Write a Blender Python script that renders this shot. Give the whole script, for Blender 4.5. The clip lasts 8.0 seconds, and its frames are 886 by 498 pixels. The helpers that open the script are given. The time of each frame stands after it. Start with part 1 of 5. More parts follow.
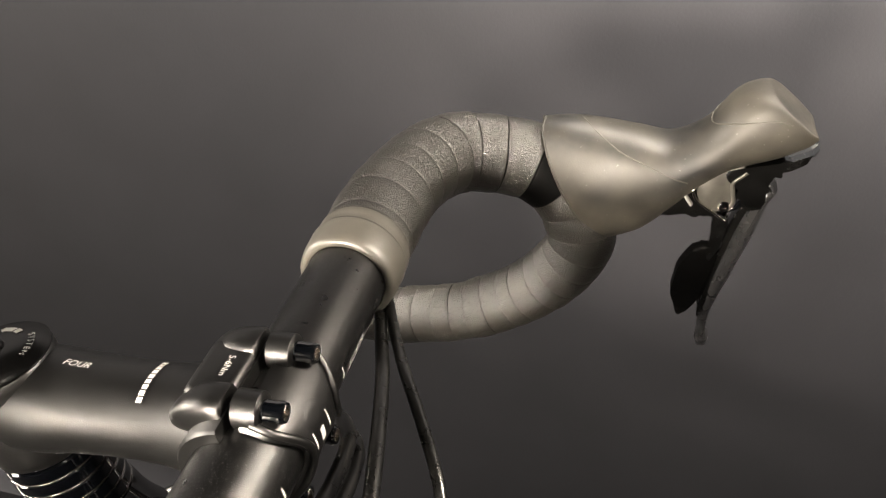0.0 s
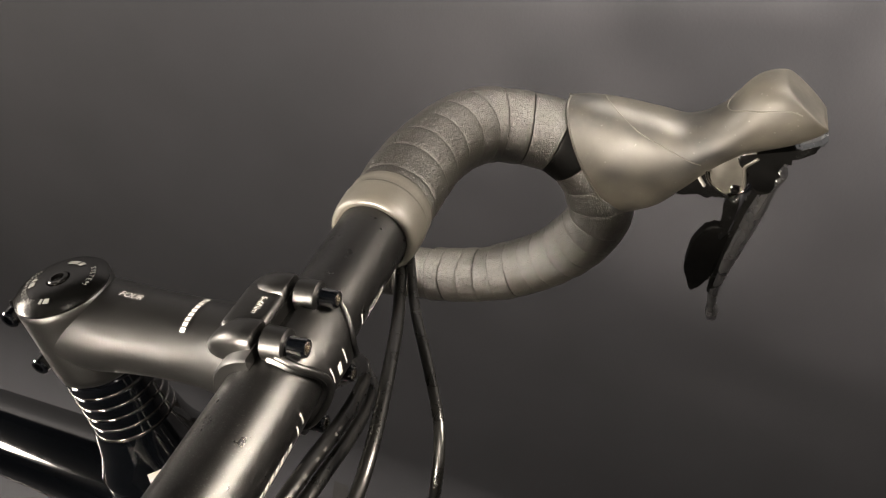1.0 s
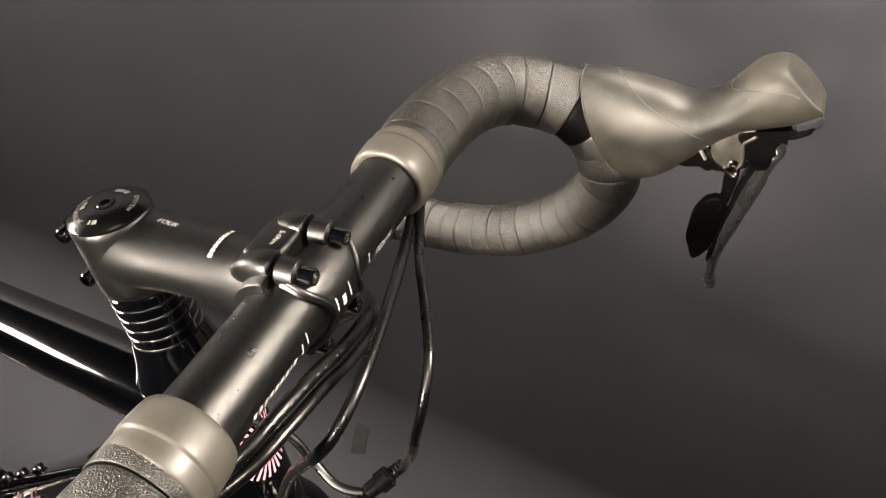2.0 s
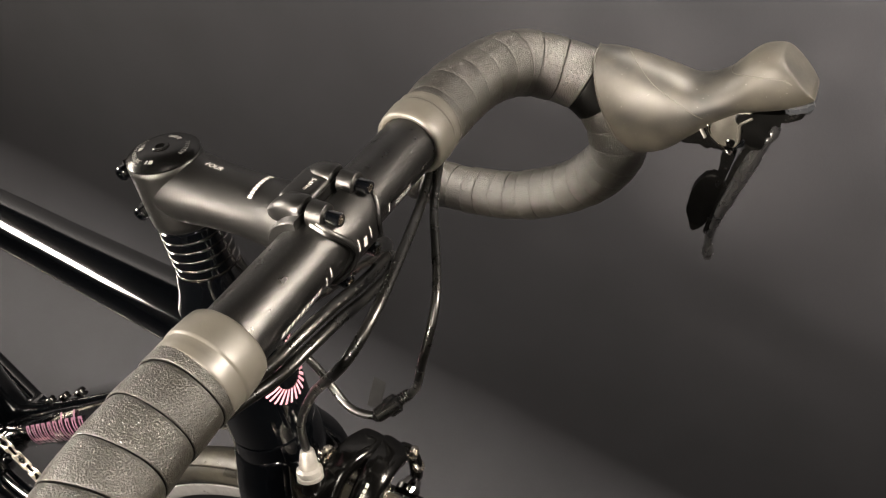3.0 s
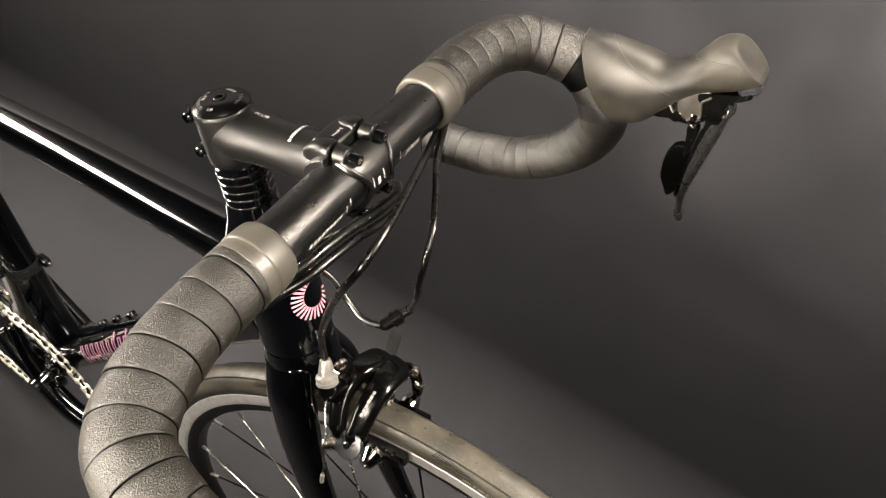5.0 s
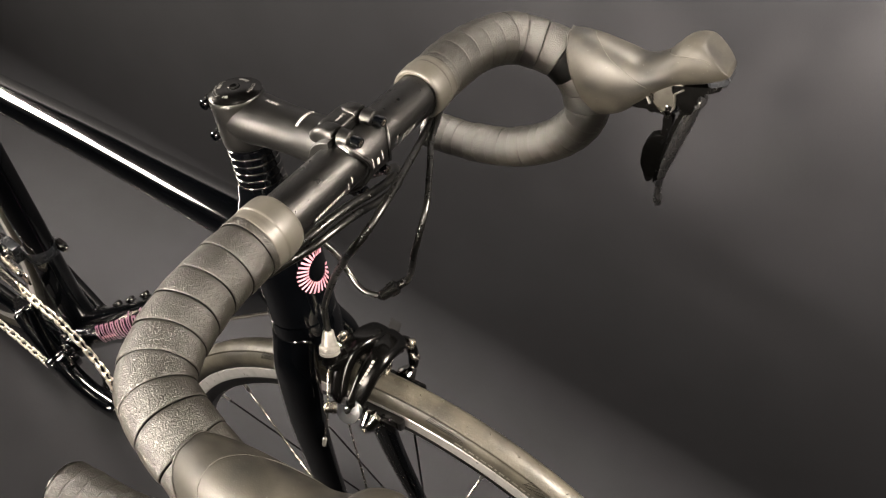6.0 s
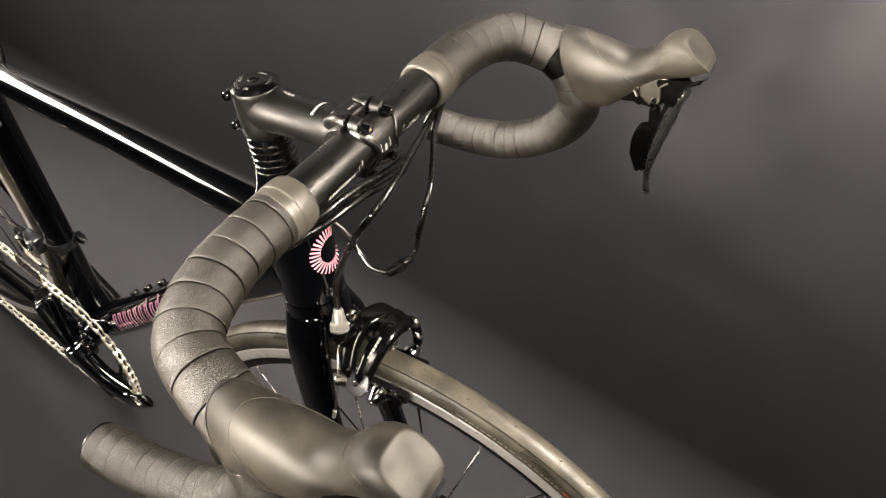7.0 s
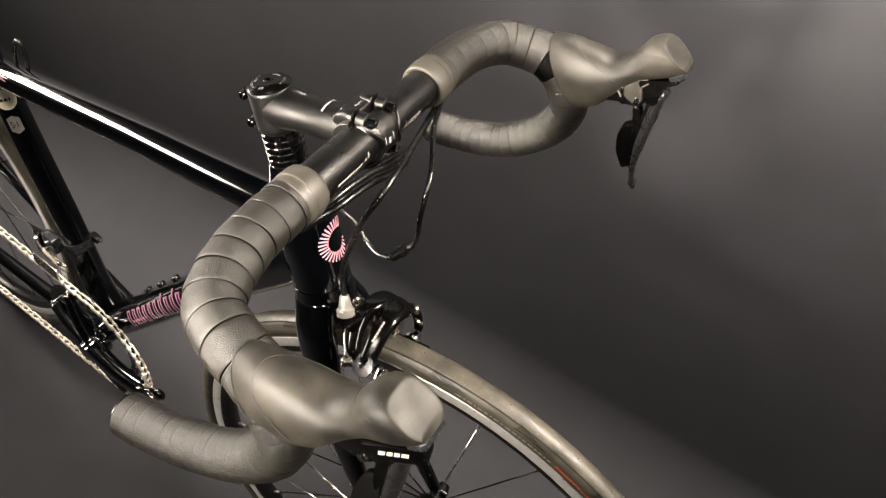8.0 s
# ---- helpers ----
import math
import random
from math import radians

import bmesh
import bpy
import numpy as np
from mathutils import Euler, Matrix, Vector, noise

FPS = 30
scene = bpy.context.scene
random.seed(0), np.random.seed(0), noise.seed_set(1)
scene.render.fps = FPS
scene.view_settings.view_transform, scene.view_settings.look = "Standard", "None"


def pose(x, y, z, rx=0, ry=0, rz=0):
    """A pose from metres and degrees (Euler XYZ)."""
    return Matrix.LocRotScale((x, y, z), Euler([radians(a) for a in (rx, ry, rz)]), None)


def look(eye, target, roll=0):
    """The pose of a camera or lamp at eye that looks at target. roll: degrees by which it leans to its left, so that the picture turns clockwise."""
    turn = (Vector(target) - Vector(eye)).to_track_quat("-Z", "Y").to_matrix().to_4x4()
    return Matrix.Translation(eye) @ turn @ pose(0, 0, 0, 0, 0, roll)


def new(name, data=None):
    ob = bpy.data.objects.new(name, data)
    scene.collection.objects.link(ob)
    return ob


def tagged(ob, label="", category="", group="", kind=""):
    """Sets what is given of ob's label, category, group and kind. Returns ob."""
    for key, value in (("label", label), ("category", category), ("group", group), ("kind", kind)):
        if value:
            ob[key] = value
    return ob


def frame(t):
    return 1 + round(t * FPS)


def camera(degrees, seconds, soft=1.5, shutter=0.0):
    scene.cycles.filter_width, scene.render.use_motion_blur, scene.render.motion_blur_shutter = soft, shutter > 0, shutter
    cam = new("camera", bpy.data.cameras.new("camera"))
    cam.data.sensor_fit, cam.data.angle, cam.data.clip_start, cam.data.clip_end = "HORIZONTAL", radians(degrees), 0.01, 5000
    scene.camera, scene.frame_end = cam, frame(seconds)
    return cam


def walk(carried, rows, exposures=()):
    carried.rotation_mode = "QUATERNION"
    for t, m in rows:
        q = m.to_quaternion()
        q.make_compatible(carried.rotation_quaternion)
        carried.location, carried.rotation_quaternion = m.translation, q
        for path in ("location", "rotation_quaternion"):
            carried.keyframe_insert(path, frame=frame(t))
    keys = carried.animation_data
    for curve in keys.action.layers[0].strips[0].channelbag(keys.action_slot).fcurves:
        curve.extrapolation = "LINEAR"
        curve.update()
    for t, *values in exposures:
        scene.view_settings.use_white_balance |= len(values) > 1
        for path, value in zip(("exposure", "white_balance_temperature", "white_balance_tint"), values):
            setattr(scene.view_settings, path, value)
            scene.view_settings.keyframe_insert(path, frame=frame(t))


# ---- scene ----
cam = camera(57.61, 8.0, soft=1.25)
PATH = [
    (0, (0.1687, -0.1538, 1.1048), (0.1135, 0.2351, 0.7954), 8.92),
    (0.5, (0.1766, -0.1659, 1.1158), (0.1082, 0.2135, 0.7973), 9.02),
    (1, (0.1847, -0.1740, 1.1248), (0.1071, 0.1942, 0.7955), 9.81),
    (1.5, (0.1949, -0.1828, 1.1350), (0.1091, 0.1731, 0.7943), 10.65),
    (2, (0.2077, -0.1951, 1.1466), (0.1141, 0.1489, 0.7960), 11.46),
    (3.5, (0.2345, -0.2447, 1.1874), (0.1305, 0.0748, 0.8171), 13.82),
    (4, (0.2442, -0.2619, 1.2027), (0.1387, 0.0527, 0.8286), 14.27),
    (4.5, (0.2569, -0.2765, 1.2161), (0.1489, 0.0342, 0.8396), 14.38),
    (6, (0.2942, -0.3284, 1.2577), (0.1832, -0.0201, 0.8800), 14.66),
    (6.5, (0.3044, -0.3493, 1.2697), (0.1920, -0.0404, 0.8929), 14.54),
    (7, (0.3144, -0.3706, 1.2801), (0.2002, -0.0598, 0.9054), 14.36),
    (7.5, (0.3252, -0.3933, 1.2930), (0.2092, -0.0799, 0.9210), 14.24),
    (8, (0.3377, -0.4172, 1.3029), (0.2192, -0.1001, 0.9349), 13.98),
]
walk(cam, [(t, look(eye, target, roll)) for t, eye, target, roll in PATH])

# ---- world, lamps ----
world = bpy.data.worlds.new("studio")
scene.world = world
world.use_nodes = True
world.node_tree.nodes["Background"].inputs[0].default_value = (0.9, 0.95, 1.0, 1)
world.node_tree.nodes["Background"].inputs[1].default_value = 0.02


def softbox(name, eye, target, sx, sy, watts, colour, spread=180):
    data = bpy.data.lights.new(name, "AREA")
    data.shape, data.size, data.size_y, data.energy, data.color = "RECTANGLE", sx, sy, watts, colour
    data.spread = radians(spread)
    ob = new(name, data)
    ob.matrix_world = look(eye, target)
    return ob


WARM = (1.0, 0.89, 0.76)
WARMER = (1.0, 0.87, 0.72)
softbox("side_strip", (-2.0, -0.45, 1.06), (-0.30, 0.0, 0.68), 1.8, 0.36, 23, WARM, 60)
softbox("key_softbox", (-0.19, -1.22, 1.09), (0.14, 0.0, 0.93), 0.26, 0.23, 3.1, WARMER, 24)
# weak fill added from above to lift the upper faces
softbox("top_fill", (0.38, -0.72, 1.72), (0.12, -0.05, 0.86), 0.28, 0.28, 0.6, WARM, 34)
# narrow beam added to brighten the floor while missing the bars
softbox("floor_fill_strip", (0.15, 0.30, 1.95), (0.15, 0.28, 0.0), 2.4, 0.08, 12, WARM, 20)
# added fill that brightens the floor under the rear of the bicycle
softbox("rear_floor_fill", (-0.60, -0.25, 2.2), (-0.50, 0.0, 0.0), 0.50, 0.40, 3.5, WARM, 34)
softbox("front_softbox", (1.05, 0.34, 1.85), (0.28, -0.08, 0.85), 0.40, 0.40, 6.6, WARMER, 42)
softbox("background_strip", (-0.45, 0.30, 1.42), (-0.45, 0.48, 1.12), 3.6, 0.10, 106, WARM, 57)


# ---- materials ----
def material(name, colour, rough=0.5, metal=0.0, coat=0.0, var=0.0, var_scale=30.0, bump=0.0, bump_scale=600.0, rough_var=0.0,
             speck=0.0, speck_scale=1500.0, spec=0.5, kind="noise", bump_depth=0.0006, coat_rough=0.04, speck_lo=0.6, speck_hi=0.78):
    m = bpy.data.materials.new(name)
    m.use_nodes = True
    nt = m.node_tree
    b = nt.nodes["Principled BSDF"]
    b.inputs["Base Color"].default_value = (*colour, 1)
    b.inputs["Roughness"].default_value = rough
    b.inputs["Metallic"].default_value = metal
    b.inputs["Specular IOR Level"].default_value = spec
    b.inputs["Coat Weight"].default_value = coat
    b.inputs["Coat Roughness"].default_value = coat_rough
    co = nt.nodes.new("ShaderNodeTexCoord").outputs["Object"]

    def noise_node(scale, detail=3.0, kind_="noise"):
        n = nt.nodes.new("ShaderNodeTexVoronoi" if kind_ == "voronoi" else "ShaderNodeTexNoise")
        n.inputs["Scale"].default_value = scale
        if kind_ == "noise":
            n.inputs["Detail"].default_value = detail
        nt.links.new(co, n.inputs["Vector"])
        return n

    last = None
    if var > 0:
        n = noise_node(var_scale, 5.0)
        ramp = nt.nodes.new("ShaderNodeValToRGB")
        ramp.color_ramp.elements[0].position, ramp.color_ramp.elements[1].position = 0.32, 0.72
        lo, hi = [c * (1 - var) for c in colour], [min(1, c * (1 + var)) for c in colour]
        ramp.color_ramp.elements[0].color, ramp.color_ramp.elements[1].color = (*lo, 1), (*hi, 1)
        nt.links.new(n.outputs["Fac"], ramp.inputs["Fac"])
        last = ramp.outputs["Color"]
    if speck > 0:
        n = noise_node(speck_scale, 1.0)
        ramp = nt.nodes.new("ShaderNodeValToRGB")
        ramp.color_ramp.elements[0].position, ramp.color_ramp.elements[1].position = speck_lo, speck_hi
        ramp.color_ramp.elements[0].color, ramp.color_ramp.elements[1].color = (0, 0, 0, 1), (1, 1, 1, 1)
        nt.links.new(n.outputs["Fac"], ramp.inputs["Fac"])
        mix = nt.nodes.new("ShaderNodeMixRGB")
        mix.blend_type = "ADD"
        mix.inputs["Fac"].default_value = speck
        if last:
            nt.links.new(last, mix.inputs["Color1"])
        else:
            mix.inputs["Color1"].default_value = (*colour, 1)
        nt.links.new(ramp.outputs["Color"], mix.inputs["Color2"])
        last = mix.outputs["Color"]
    if last:
        nt.links.new(last, b.inputs["Base Color"])
    if rough_var > 0:
        n = noise_node(var_scale * 1.7, 4.0)
        mr = nt.nodes.new("ShaderNodeMapRange")
        mr.inputs["From Min"].default_value, mr.inputs["From Max"].default_value = 0.3, 0.7
        mr.inputs["To Min"].default_value, mr.inputs["To Max"].default_value = max(0.02, rough - rough_var), rough + rough_var
        nt.links.new(n.outputs["Fac"], mr.inputs["Value"])
        nt.links.new(mr.outputs["Result"], b.inputs["Roughness"])
    if bump > 0:
        n = noise_node(bump_scale, 2.5, kind)
        bp = nt.nodes.new("ShaderNodeBump")
        bp.inputs["Strength"].default_value = bump
        bp.inputs["Distance"].default_value = bump_depth
        nt.links.new(n.outputs["Distance" if kind == "voronoi" else "Fac"], bp.inputs["Height"])
        nt.links.new(bp.outputs["Normal"], b.inputs["Normal"])
        if coat_rough > 0.1:
            nt.links.new(bp.outputs["Normal"], b.inputs["Coat Normal"])
    return m


M_BACK = material("grey_paper", (0.0134, 0.0138, 0.0163), 0.85, var=0.10, var_scale=9.0, bump=0.2, bump_scale=420, spec=0.2)
M_WALL = material("dark_wall", (0.03, 0.03, 0.03), 0.9, var=0.1, var_scale=2.0)
M_BAR = material("black_anodised", (0.0008, 0.0008, 0.0008), 0.30, rough_var=0.03, var=0.2, var_scale=80, bump=0.22, bump_scale=2900, speck=0.07, speck_scale=2200, speck_lo=0.62, speck_hi=0.80, spec=0.55)
M_STEM = material("satin_black", (0.001, 0.001, 0.001), 0.36, rough_var=0.02, var=0.2, var_scale=60, bump=0.16, bump_scale=2900, spec=0.62)
M_TAPE = material("cork_tape", (0.0088, 0.0078, 0.0058), 0.36, rough_var=0.08, var=0.7, var_scale=750, bump=1.0, bump_scale=1500, bump_depth=0.0007, speck=0.03, speck_scale=1300, spec=0.6, coat=0.2, coat_rough=0.34)
M_COLLAR = material("grey_rubber", (0.052, 0.0485, 0.041), 0.46, rough_var=0.08, var=0.2, var_scale=50, bump=0.05, bump_scale=900, spec=0.6)
M_HOOD = material("hood_rubber", (0.0145, 0.0130, 0.0100), 0.56, rough_var=0.08, var=0.95, var_scale=42, bump=0.1, bump_scale=1300, speck=0.06, speck_scale=900, speck_lo=0.745, speck_hi=0.80, spec=0.42)
M_SEAM = material("hood_seam", (0.03, 0.028, 0.023), 0.6, var=0.2, var_scale=60)
M_GLOSS = material("gloss_black_paint", (0.0008, 0.0010, 0.0014), 0.1, coat=1.0, var=0.2, var_scale=40)
M_PLASTIC = material("black_plastic", (0.0012, 0.0012, 0.0012), 0.22, rough_var=0.06, var=0.2, var_scale=90, spec=0.3)
M_DULL = material("dull_black_plastic", (0.0009, 0.0009, 0.0009), 0.55, rough_var=0.08, var=0.2, var_scale=90, spec=0.04)
M_BRACKET = material("matt_metal", (0.05, 0.048, 0.042), 0.4, metal=0.6, rough_var=0.08, var=0.25, var_scale=120)
M_GREYPL = material("gunmetal_plastic", (0.022, 0.024, 0.028), 0.25, rough_var=0.05, var=0.2, var_scale=90, metal=0.3)
M_CALIPER = material("gloss_caliper_paint", (0.0012, 0.0012, 0.0012), 0.16, rough_var=0.05, var=0.2, var_scale=80, spec=0.3)
M_LEVER = material("grey_lever_paint", (0.016, 0.016, 0.017), 0.26, rough_var=0.06, var=0.15, var_scale=60, metal=0.3, spec=0.4)
M_CABLE = material("cable_housing", (0.0014, 0.0014, 0.0013), 0.3, rough_var=0.05, var=0.2, var_scale=100, spec=0.6)
M_STEEL = material("bright_steel", (0.62, 0.58, 0.52), 0.22, metal=1.0, rough_var=0.08, var=0.15, var_scale=300)
M_CHROME = material("chrome", (0.8, 0.78, 0.74), 0.08, metal=1.0, var=0.05, var_scale=300)
# bright metal standing in for light caught on the spacer bevels
M_GLINT = material("edge_glint", (0.2, 0.19, 0.18), 0.25, metal=1.0, var=0.3, var_scale=120)
M_CHAIN = material("chain_nickel", (0.72, 0.67, 0.59), 0.36, metal=0.75, rough_var=0.1, var=0.3, var_scale=200)
M_RIM = material("brushed_rim", (0.62, 0.61, 0.60), 0.36, metal=0.4, rough_var=0.1, var=0.12, var_scale=90, bump=0.1, bump_scale=500)
M_RIMDARK = material("rim_black", (0.004, 0.004, 0.004), 0.3, var=0.2, var_scale=50)
M_TYRE = material("tyre_rubber", (0.050, 0.0455, 0.035), 0.45, rough_var=0.12, var=0.6, var_scale=30, bump=0.35, bump_scale=420, speck=0.015, speck_scale=600, spec=0.7)
# lighter than the sidewall: the highlight along the crown is put into the colour
M_TREAD = material("tyre_tread", (0.062, 0.056, 0.043), 0.48, rough_var=0.12, var=0.6, var_scale=40, bump=0.4, bump_scale=520, speck=0.03, speck_scale=420, spec=0.7)
M_WHITE = material("white_print", (0.45, 0.44, 0.42), 0.5, var=0.08, var_scale=200)
M_GREYPRINT = material("grey_print", (0.12, 0.12, 0.115), 0.45, var=0.15, var_scale=200)
M_PINK = material("pink_print", (0.20, 0.085, 0.145), 0.4, var=0.1, var_scale=200)
M_ROSE = material("rose_print", (0.55, 0.26, 0.33), 0.4, var=0.1, var_scale=200)
M_ORANGE = material("orange_print", (0.42, 0.085, 0.03), 0.5, var=0.1, var_scale=200)
M_DIMPRINT = material("dim_grey_print", (0.045, 0.045, 0.043), 0.5, var=0.15, var_scale=200)
M_DARKPRINT = material("dark_print", (0.02, 0.02, 0.02), 0.5, var=0.1, var_scale=200)
M_PALE = material("pale_grey_print", (0.26, 0.25, 0.22), 0.5, var=0.2, var_scale=150)
M_CREAM = material("cream_sticker", (0.7, 0.66, 0.52), 0.4, var=0.06, var_scale=200)
M_SILVERPL = material("silver_plastic", (0.30, 0.29, 0.275), 0.3, metal=0.55, var=0.12, var_scale=200)
M_GAFFER = material("black_gaffer_tape", (0.009, 0.009, 0.0095), 0.7, var=0.2, var_scale=60, bump=0.3, bump_scale=400, spec=0.15)


# ---- mesh helpers ----
def part(name, bm, mat, parent=None, label="", smooth=True, sharp=None):
    me = bpy.data.meshes.new(name)
    bmesh.ops.recalc_face_normals(bm, faces=bm.faces)
    bm.to_mesh(me)
    bm.free()
    if smooth:
        me.polygons.foreach_set("use_smooth", [True] * len(me.polygons))
        if sharp:
            me.set_sharp_from_angle(angle=radians(sharp))
    me.materials.append(mat)
    ob = new(name, me)
    if parent is not None:
        ob.parent = parent
    if label:
        tagged(ob, label)
    return ob


def hub_empty(name, parent=None):
    ob = new(name)
    ob.empty_display_size = 0.05
    if parent is not None:
        ob.parent = parent
    return ob


def skin(bm, rings, closed=True, cap=True):
    """Joins rows of points into a surface."""
    vs = [[bm.verts.new(p) for p in ring] for ring in rings]
    n = len(vs[0])
    for a, b in zip(vs, vs[1:]):
        for i in range(n if closed else n - 1):
            j = (i + 1) % n
            bm.faces.new((a[i], a[j], b[j], b[i]))
    if cap and closed:
        bm.faces.new(vs[0][::-1])
        bm.faces.new(vs[-1])
    return vs


def spline(points, step):
    """Catmull-Rom through the points, then even steps along it."""
    p = [np.array(q, float) for q in points]
    p = [2 * p[0] - p[1]] + p + [2 * p[-1] - p[-2]]
    dense = []
    for i in range(1, len(p) - 2):
        for u in np.linspace(0, 1, 24, endpoint=False):
            a, b, c, d = p[i - 1:i + 3]
            dense.append(0.5 * (2 * b + (c - a) * u + (2 * a - 5 * b + 4 * c - d) * u * u + (3 * b - a - 3 * c + d) * u ** 3))
    dense.append(p[-2])
    dense = np.array(dense)
    s = np.concatenate([[0], np.cumsum(np.linalg.norm(np.diff(dense, axis=0), axis=1))])
    n = max(2, int(round(s[-1] / step)))
    at = np.linspace(0, s[-1], n + 1)
    return np.stack([np.interp(at, s, dense[:, k]) for k in range(3)], axis=1), at


def frames(path, up=(0, 0, 1)):
    """Tangent and two cross directions, carried along the path without twist."""
    t = np.gradient(path, axis=0)
    t /= np.linalg.norm(t, axis=1)[:, None]
    n = np.cross(t[0], up)
    if np.linalg.norm(n) < 1e-4:
        n = np.cross(t[0], (0, 1, 0))
    out = []
    for k in range(len(path)):
        n = n - t[k] * (n @ t[k])
        n = n / np.linalg.norm(n)
        out.append((t[k], n, np.cross(n, t[k])))
    return out


def sweep(bm, points, radius, segs=16, step=0.004, cap=True, up=(0, 0, 1), flat=1.0):
    """A tube along a smooth curve. radius: a number, or a function of the share of the way; flat scales the second cross direction."""
    path, at = spline(points, step)
    fr = frames(path, up)
    rings = []
    for k, q in enumerate(path):
        u = at[k] / at[-1]
        r = radius(u) if callable(radius) else radius
        rx, ry = r if isinstance(r, tuple) else (r, r * flat)
        t, n, b = fr[k]
        rings.append([q + n * rx * math.cos(w) + b * ry * math.sin(w) for w in np.linspace(0, 2 * math.pi, segs, endpoint=False)])
    skin(bm, rings, True, cap)
    return bm


def basis(axis, side=(0, 1, 0)):
    z = np.array(axis, float) / np.linalg.norm(axis)
    x = np.array(side, float)
    x = x - z * (x @ z)
    if np.linalg.norm(x) < 1e-5:
        x = np.cross(z, (1, 0, 0.3))
    x /= np.linalg.norm(x)
    return x, np.cross(z, x), z


def lathe(bm, origin, axis, profile, segs=32, cap=True, side=(0, 1, 0)):
    """Turns a profile of (distance along the axis, radius) about the axis."""
    x, y, z = basis(axis, side)
    o = np.array(origin, float)
    rings = [[o + z * d + (x * math.cos(w) + y * math.sin(w)) * r for w in np.linspace(0, 2 * math.pi, segs, endpoint=False)] for d, r in profile]
    skin(bm, rings, True, cap)
    return bm


def block(bm, centre, size, axes=None, bevel=0.0, segments=2):
    """A box with rounded edges; axes: its three directions."""
    made = bmesh.ops.create_cube(bm, size=1.0)["verts"]
    ax = np.array(axes if axes is not None else np.eye(3), float)
    for v in made:
        c = np.array(v.co)
        v.co = np.array(centre) + sum(ax[k] * c[k] * size[k] for k in range(3))
    if bevel > 0:
        edges = list({e for v in made for e in v.link_edges})
        bmesh.ops.bevel(bm, geom=edges, offset=bevel, segments=segments, profile=0.6, affect="EDGES")
    return bm


def plate(bm, outline, origin, ex, ey, ez, thick, bevel=0.0):
    """A flat plate: an outline in the plane (ex, ey), thick along ez."""
    o, ex, ey, ez = [np.array(v, float) for v in (origin, ex, ey, ez)]
    low = [bm.verts.new(o + ex * a + ey * b - ez * thick / 2) for a, b in outline]
    high = [bm.verts.new(o + ex * a + ey * b + ez * thick / 2) for a, b in outline]
    n = len(low)
    faces = [bm.faces.new(low[::-1]), bm.faces.new(high)]
    for i in range(n):
        faces.append(bm.faces.new((low[i], low[(i + 1) % n], high[(i + 1) % n], high[i])))
    if bevel > 0:
        edges = [e for e in {e for f in faces[:2] for e in f.edges}]
        bmesh.ops.bevel(bm, geom=edges, offset=bevel, segments=2, profile=0.6, affect="EDGES")
    return bm


def smooth_outline(points, per=6):
    """A closed smooth outline through a few corners."""
    p = [np.array(q, float) for q in points]
    n, out = len(p), []
    for i in range(n):
        a, b, c, d = p[i - 1], p[i], p[(i + 1) % n], p[(i + 2) % n]
        for u in np.linspace(0, 1, per, endpoint=False):
            out.append(0.5 * (2 * b + (c - a) * u + (2 * a - 5 * b + 4 * c - d) * u * u + (3 * b - a - 3 * c + d) * u ** 3))
    return out


def words(text, size, place, spacing=1.0, cuts=0, shear=0.0):
    """Letters of the built-in font as a mesh; place turns each flat point (x, y) into a point in space."""
    cu = bpy.data.curves.new("letters", "FONT")
    cu.body, cu.size, cu.space_character, cu.align_x, cu.align_y, cu.shear = text, size, spacing, "CENTER", "CENTER", shear
    cu.resolution_u = 3
    ob = bpy.data.objects.new("letters", cu)
    scene.collection.objects.link(ob)
    me = bpy.data.meshes.new_from_object(ob.evaluated_get(bpy.context.evaluated_depsgraph_get()))
    bm = bmesh.new()
    bm.from_mesh(me)
    bpy.data.objects.remove(ob)
    bpy.data.curves.remove(cu)
    bpy.data.meshes.remove(me)
    if cuts:
        bmesh.ops.triangulate(bm, faces=bm.faces)
        bmesh.ops.subdivide_edges(bm, edges=bm.edges, cuts=cuts)
    for v in bm.verts:
        v.co = place(v.co.x, v.co.y)
    return bm


def patch(bm, outline_x0, outline_x1, y0, y1, place, nx=8, ny=2, slant=0.0):
    """A small four-sided print laid on a surface."""
    rows = [[place(outline_x0 + (outline_x1 - outline_x0) * i / nx + slant * j / ny, y0 + (y1 - y0) * j / ny) for i in range(nx + 1)] for j in range(ny + 1)]
    skin(bm, rows, False, False)
    return bm


def bars(bm, widths, gap, y0, y1, place, slant=0.0):
    """A row of plain bars in place of a name."""
    total = sum(widths) + gap * (len(widths) - 1)
    x = -total / 2
    for w in widths:
        patch(bm, x, x + w, y0, y1, place, 3, 3, slant)
        x += w + gap
    return bm


V = lambda *c: np.array(c, float)

# ---- setting ----
SWEEP_Y, SWEEP_R = 0.34, 0.14              # where the paper leaves the floor, and the radius of its sweep
profile_ = [(y, 0.0) for y in np.linspace(-3.0, SWEEP_Y, 30, endpoint=False)]
profile_ += [(SWEEP_Y + SWEEP_R * math.sin(w), SWEEP_R * (1 - math.cos(w))) for w in np.linspace(0, math.pi / 2, 20, endpoint=False)]
profile_ += [(SWEEP_Y + SWEEP_R, z) for z in np.linspace(SWEEP_R, 3.4, 40)]
bm = bmesh.new()
skin(bm, [[(x, y, z - 0.0035) for x in np.linspace(-3.6, 3.6, 60)] for y, z in profile_], False, False)
backdrop = part("backdrop", bm, M_BACK)
tagged(backdrop, "seamless dark grey paper backdrop sweeping up behind the bicycle", "backdrop", kind="structure")


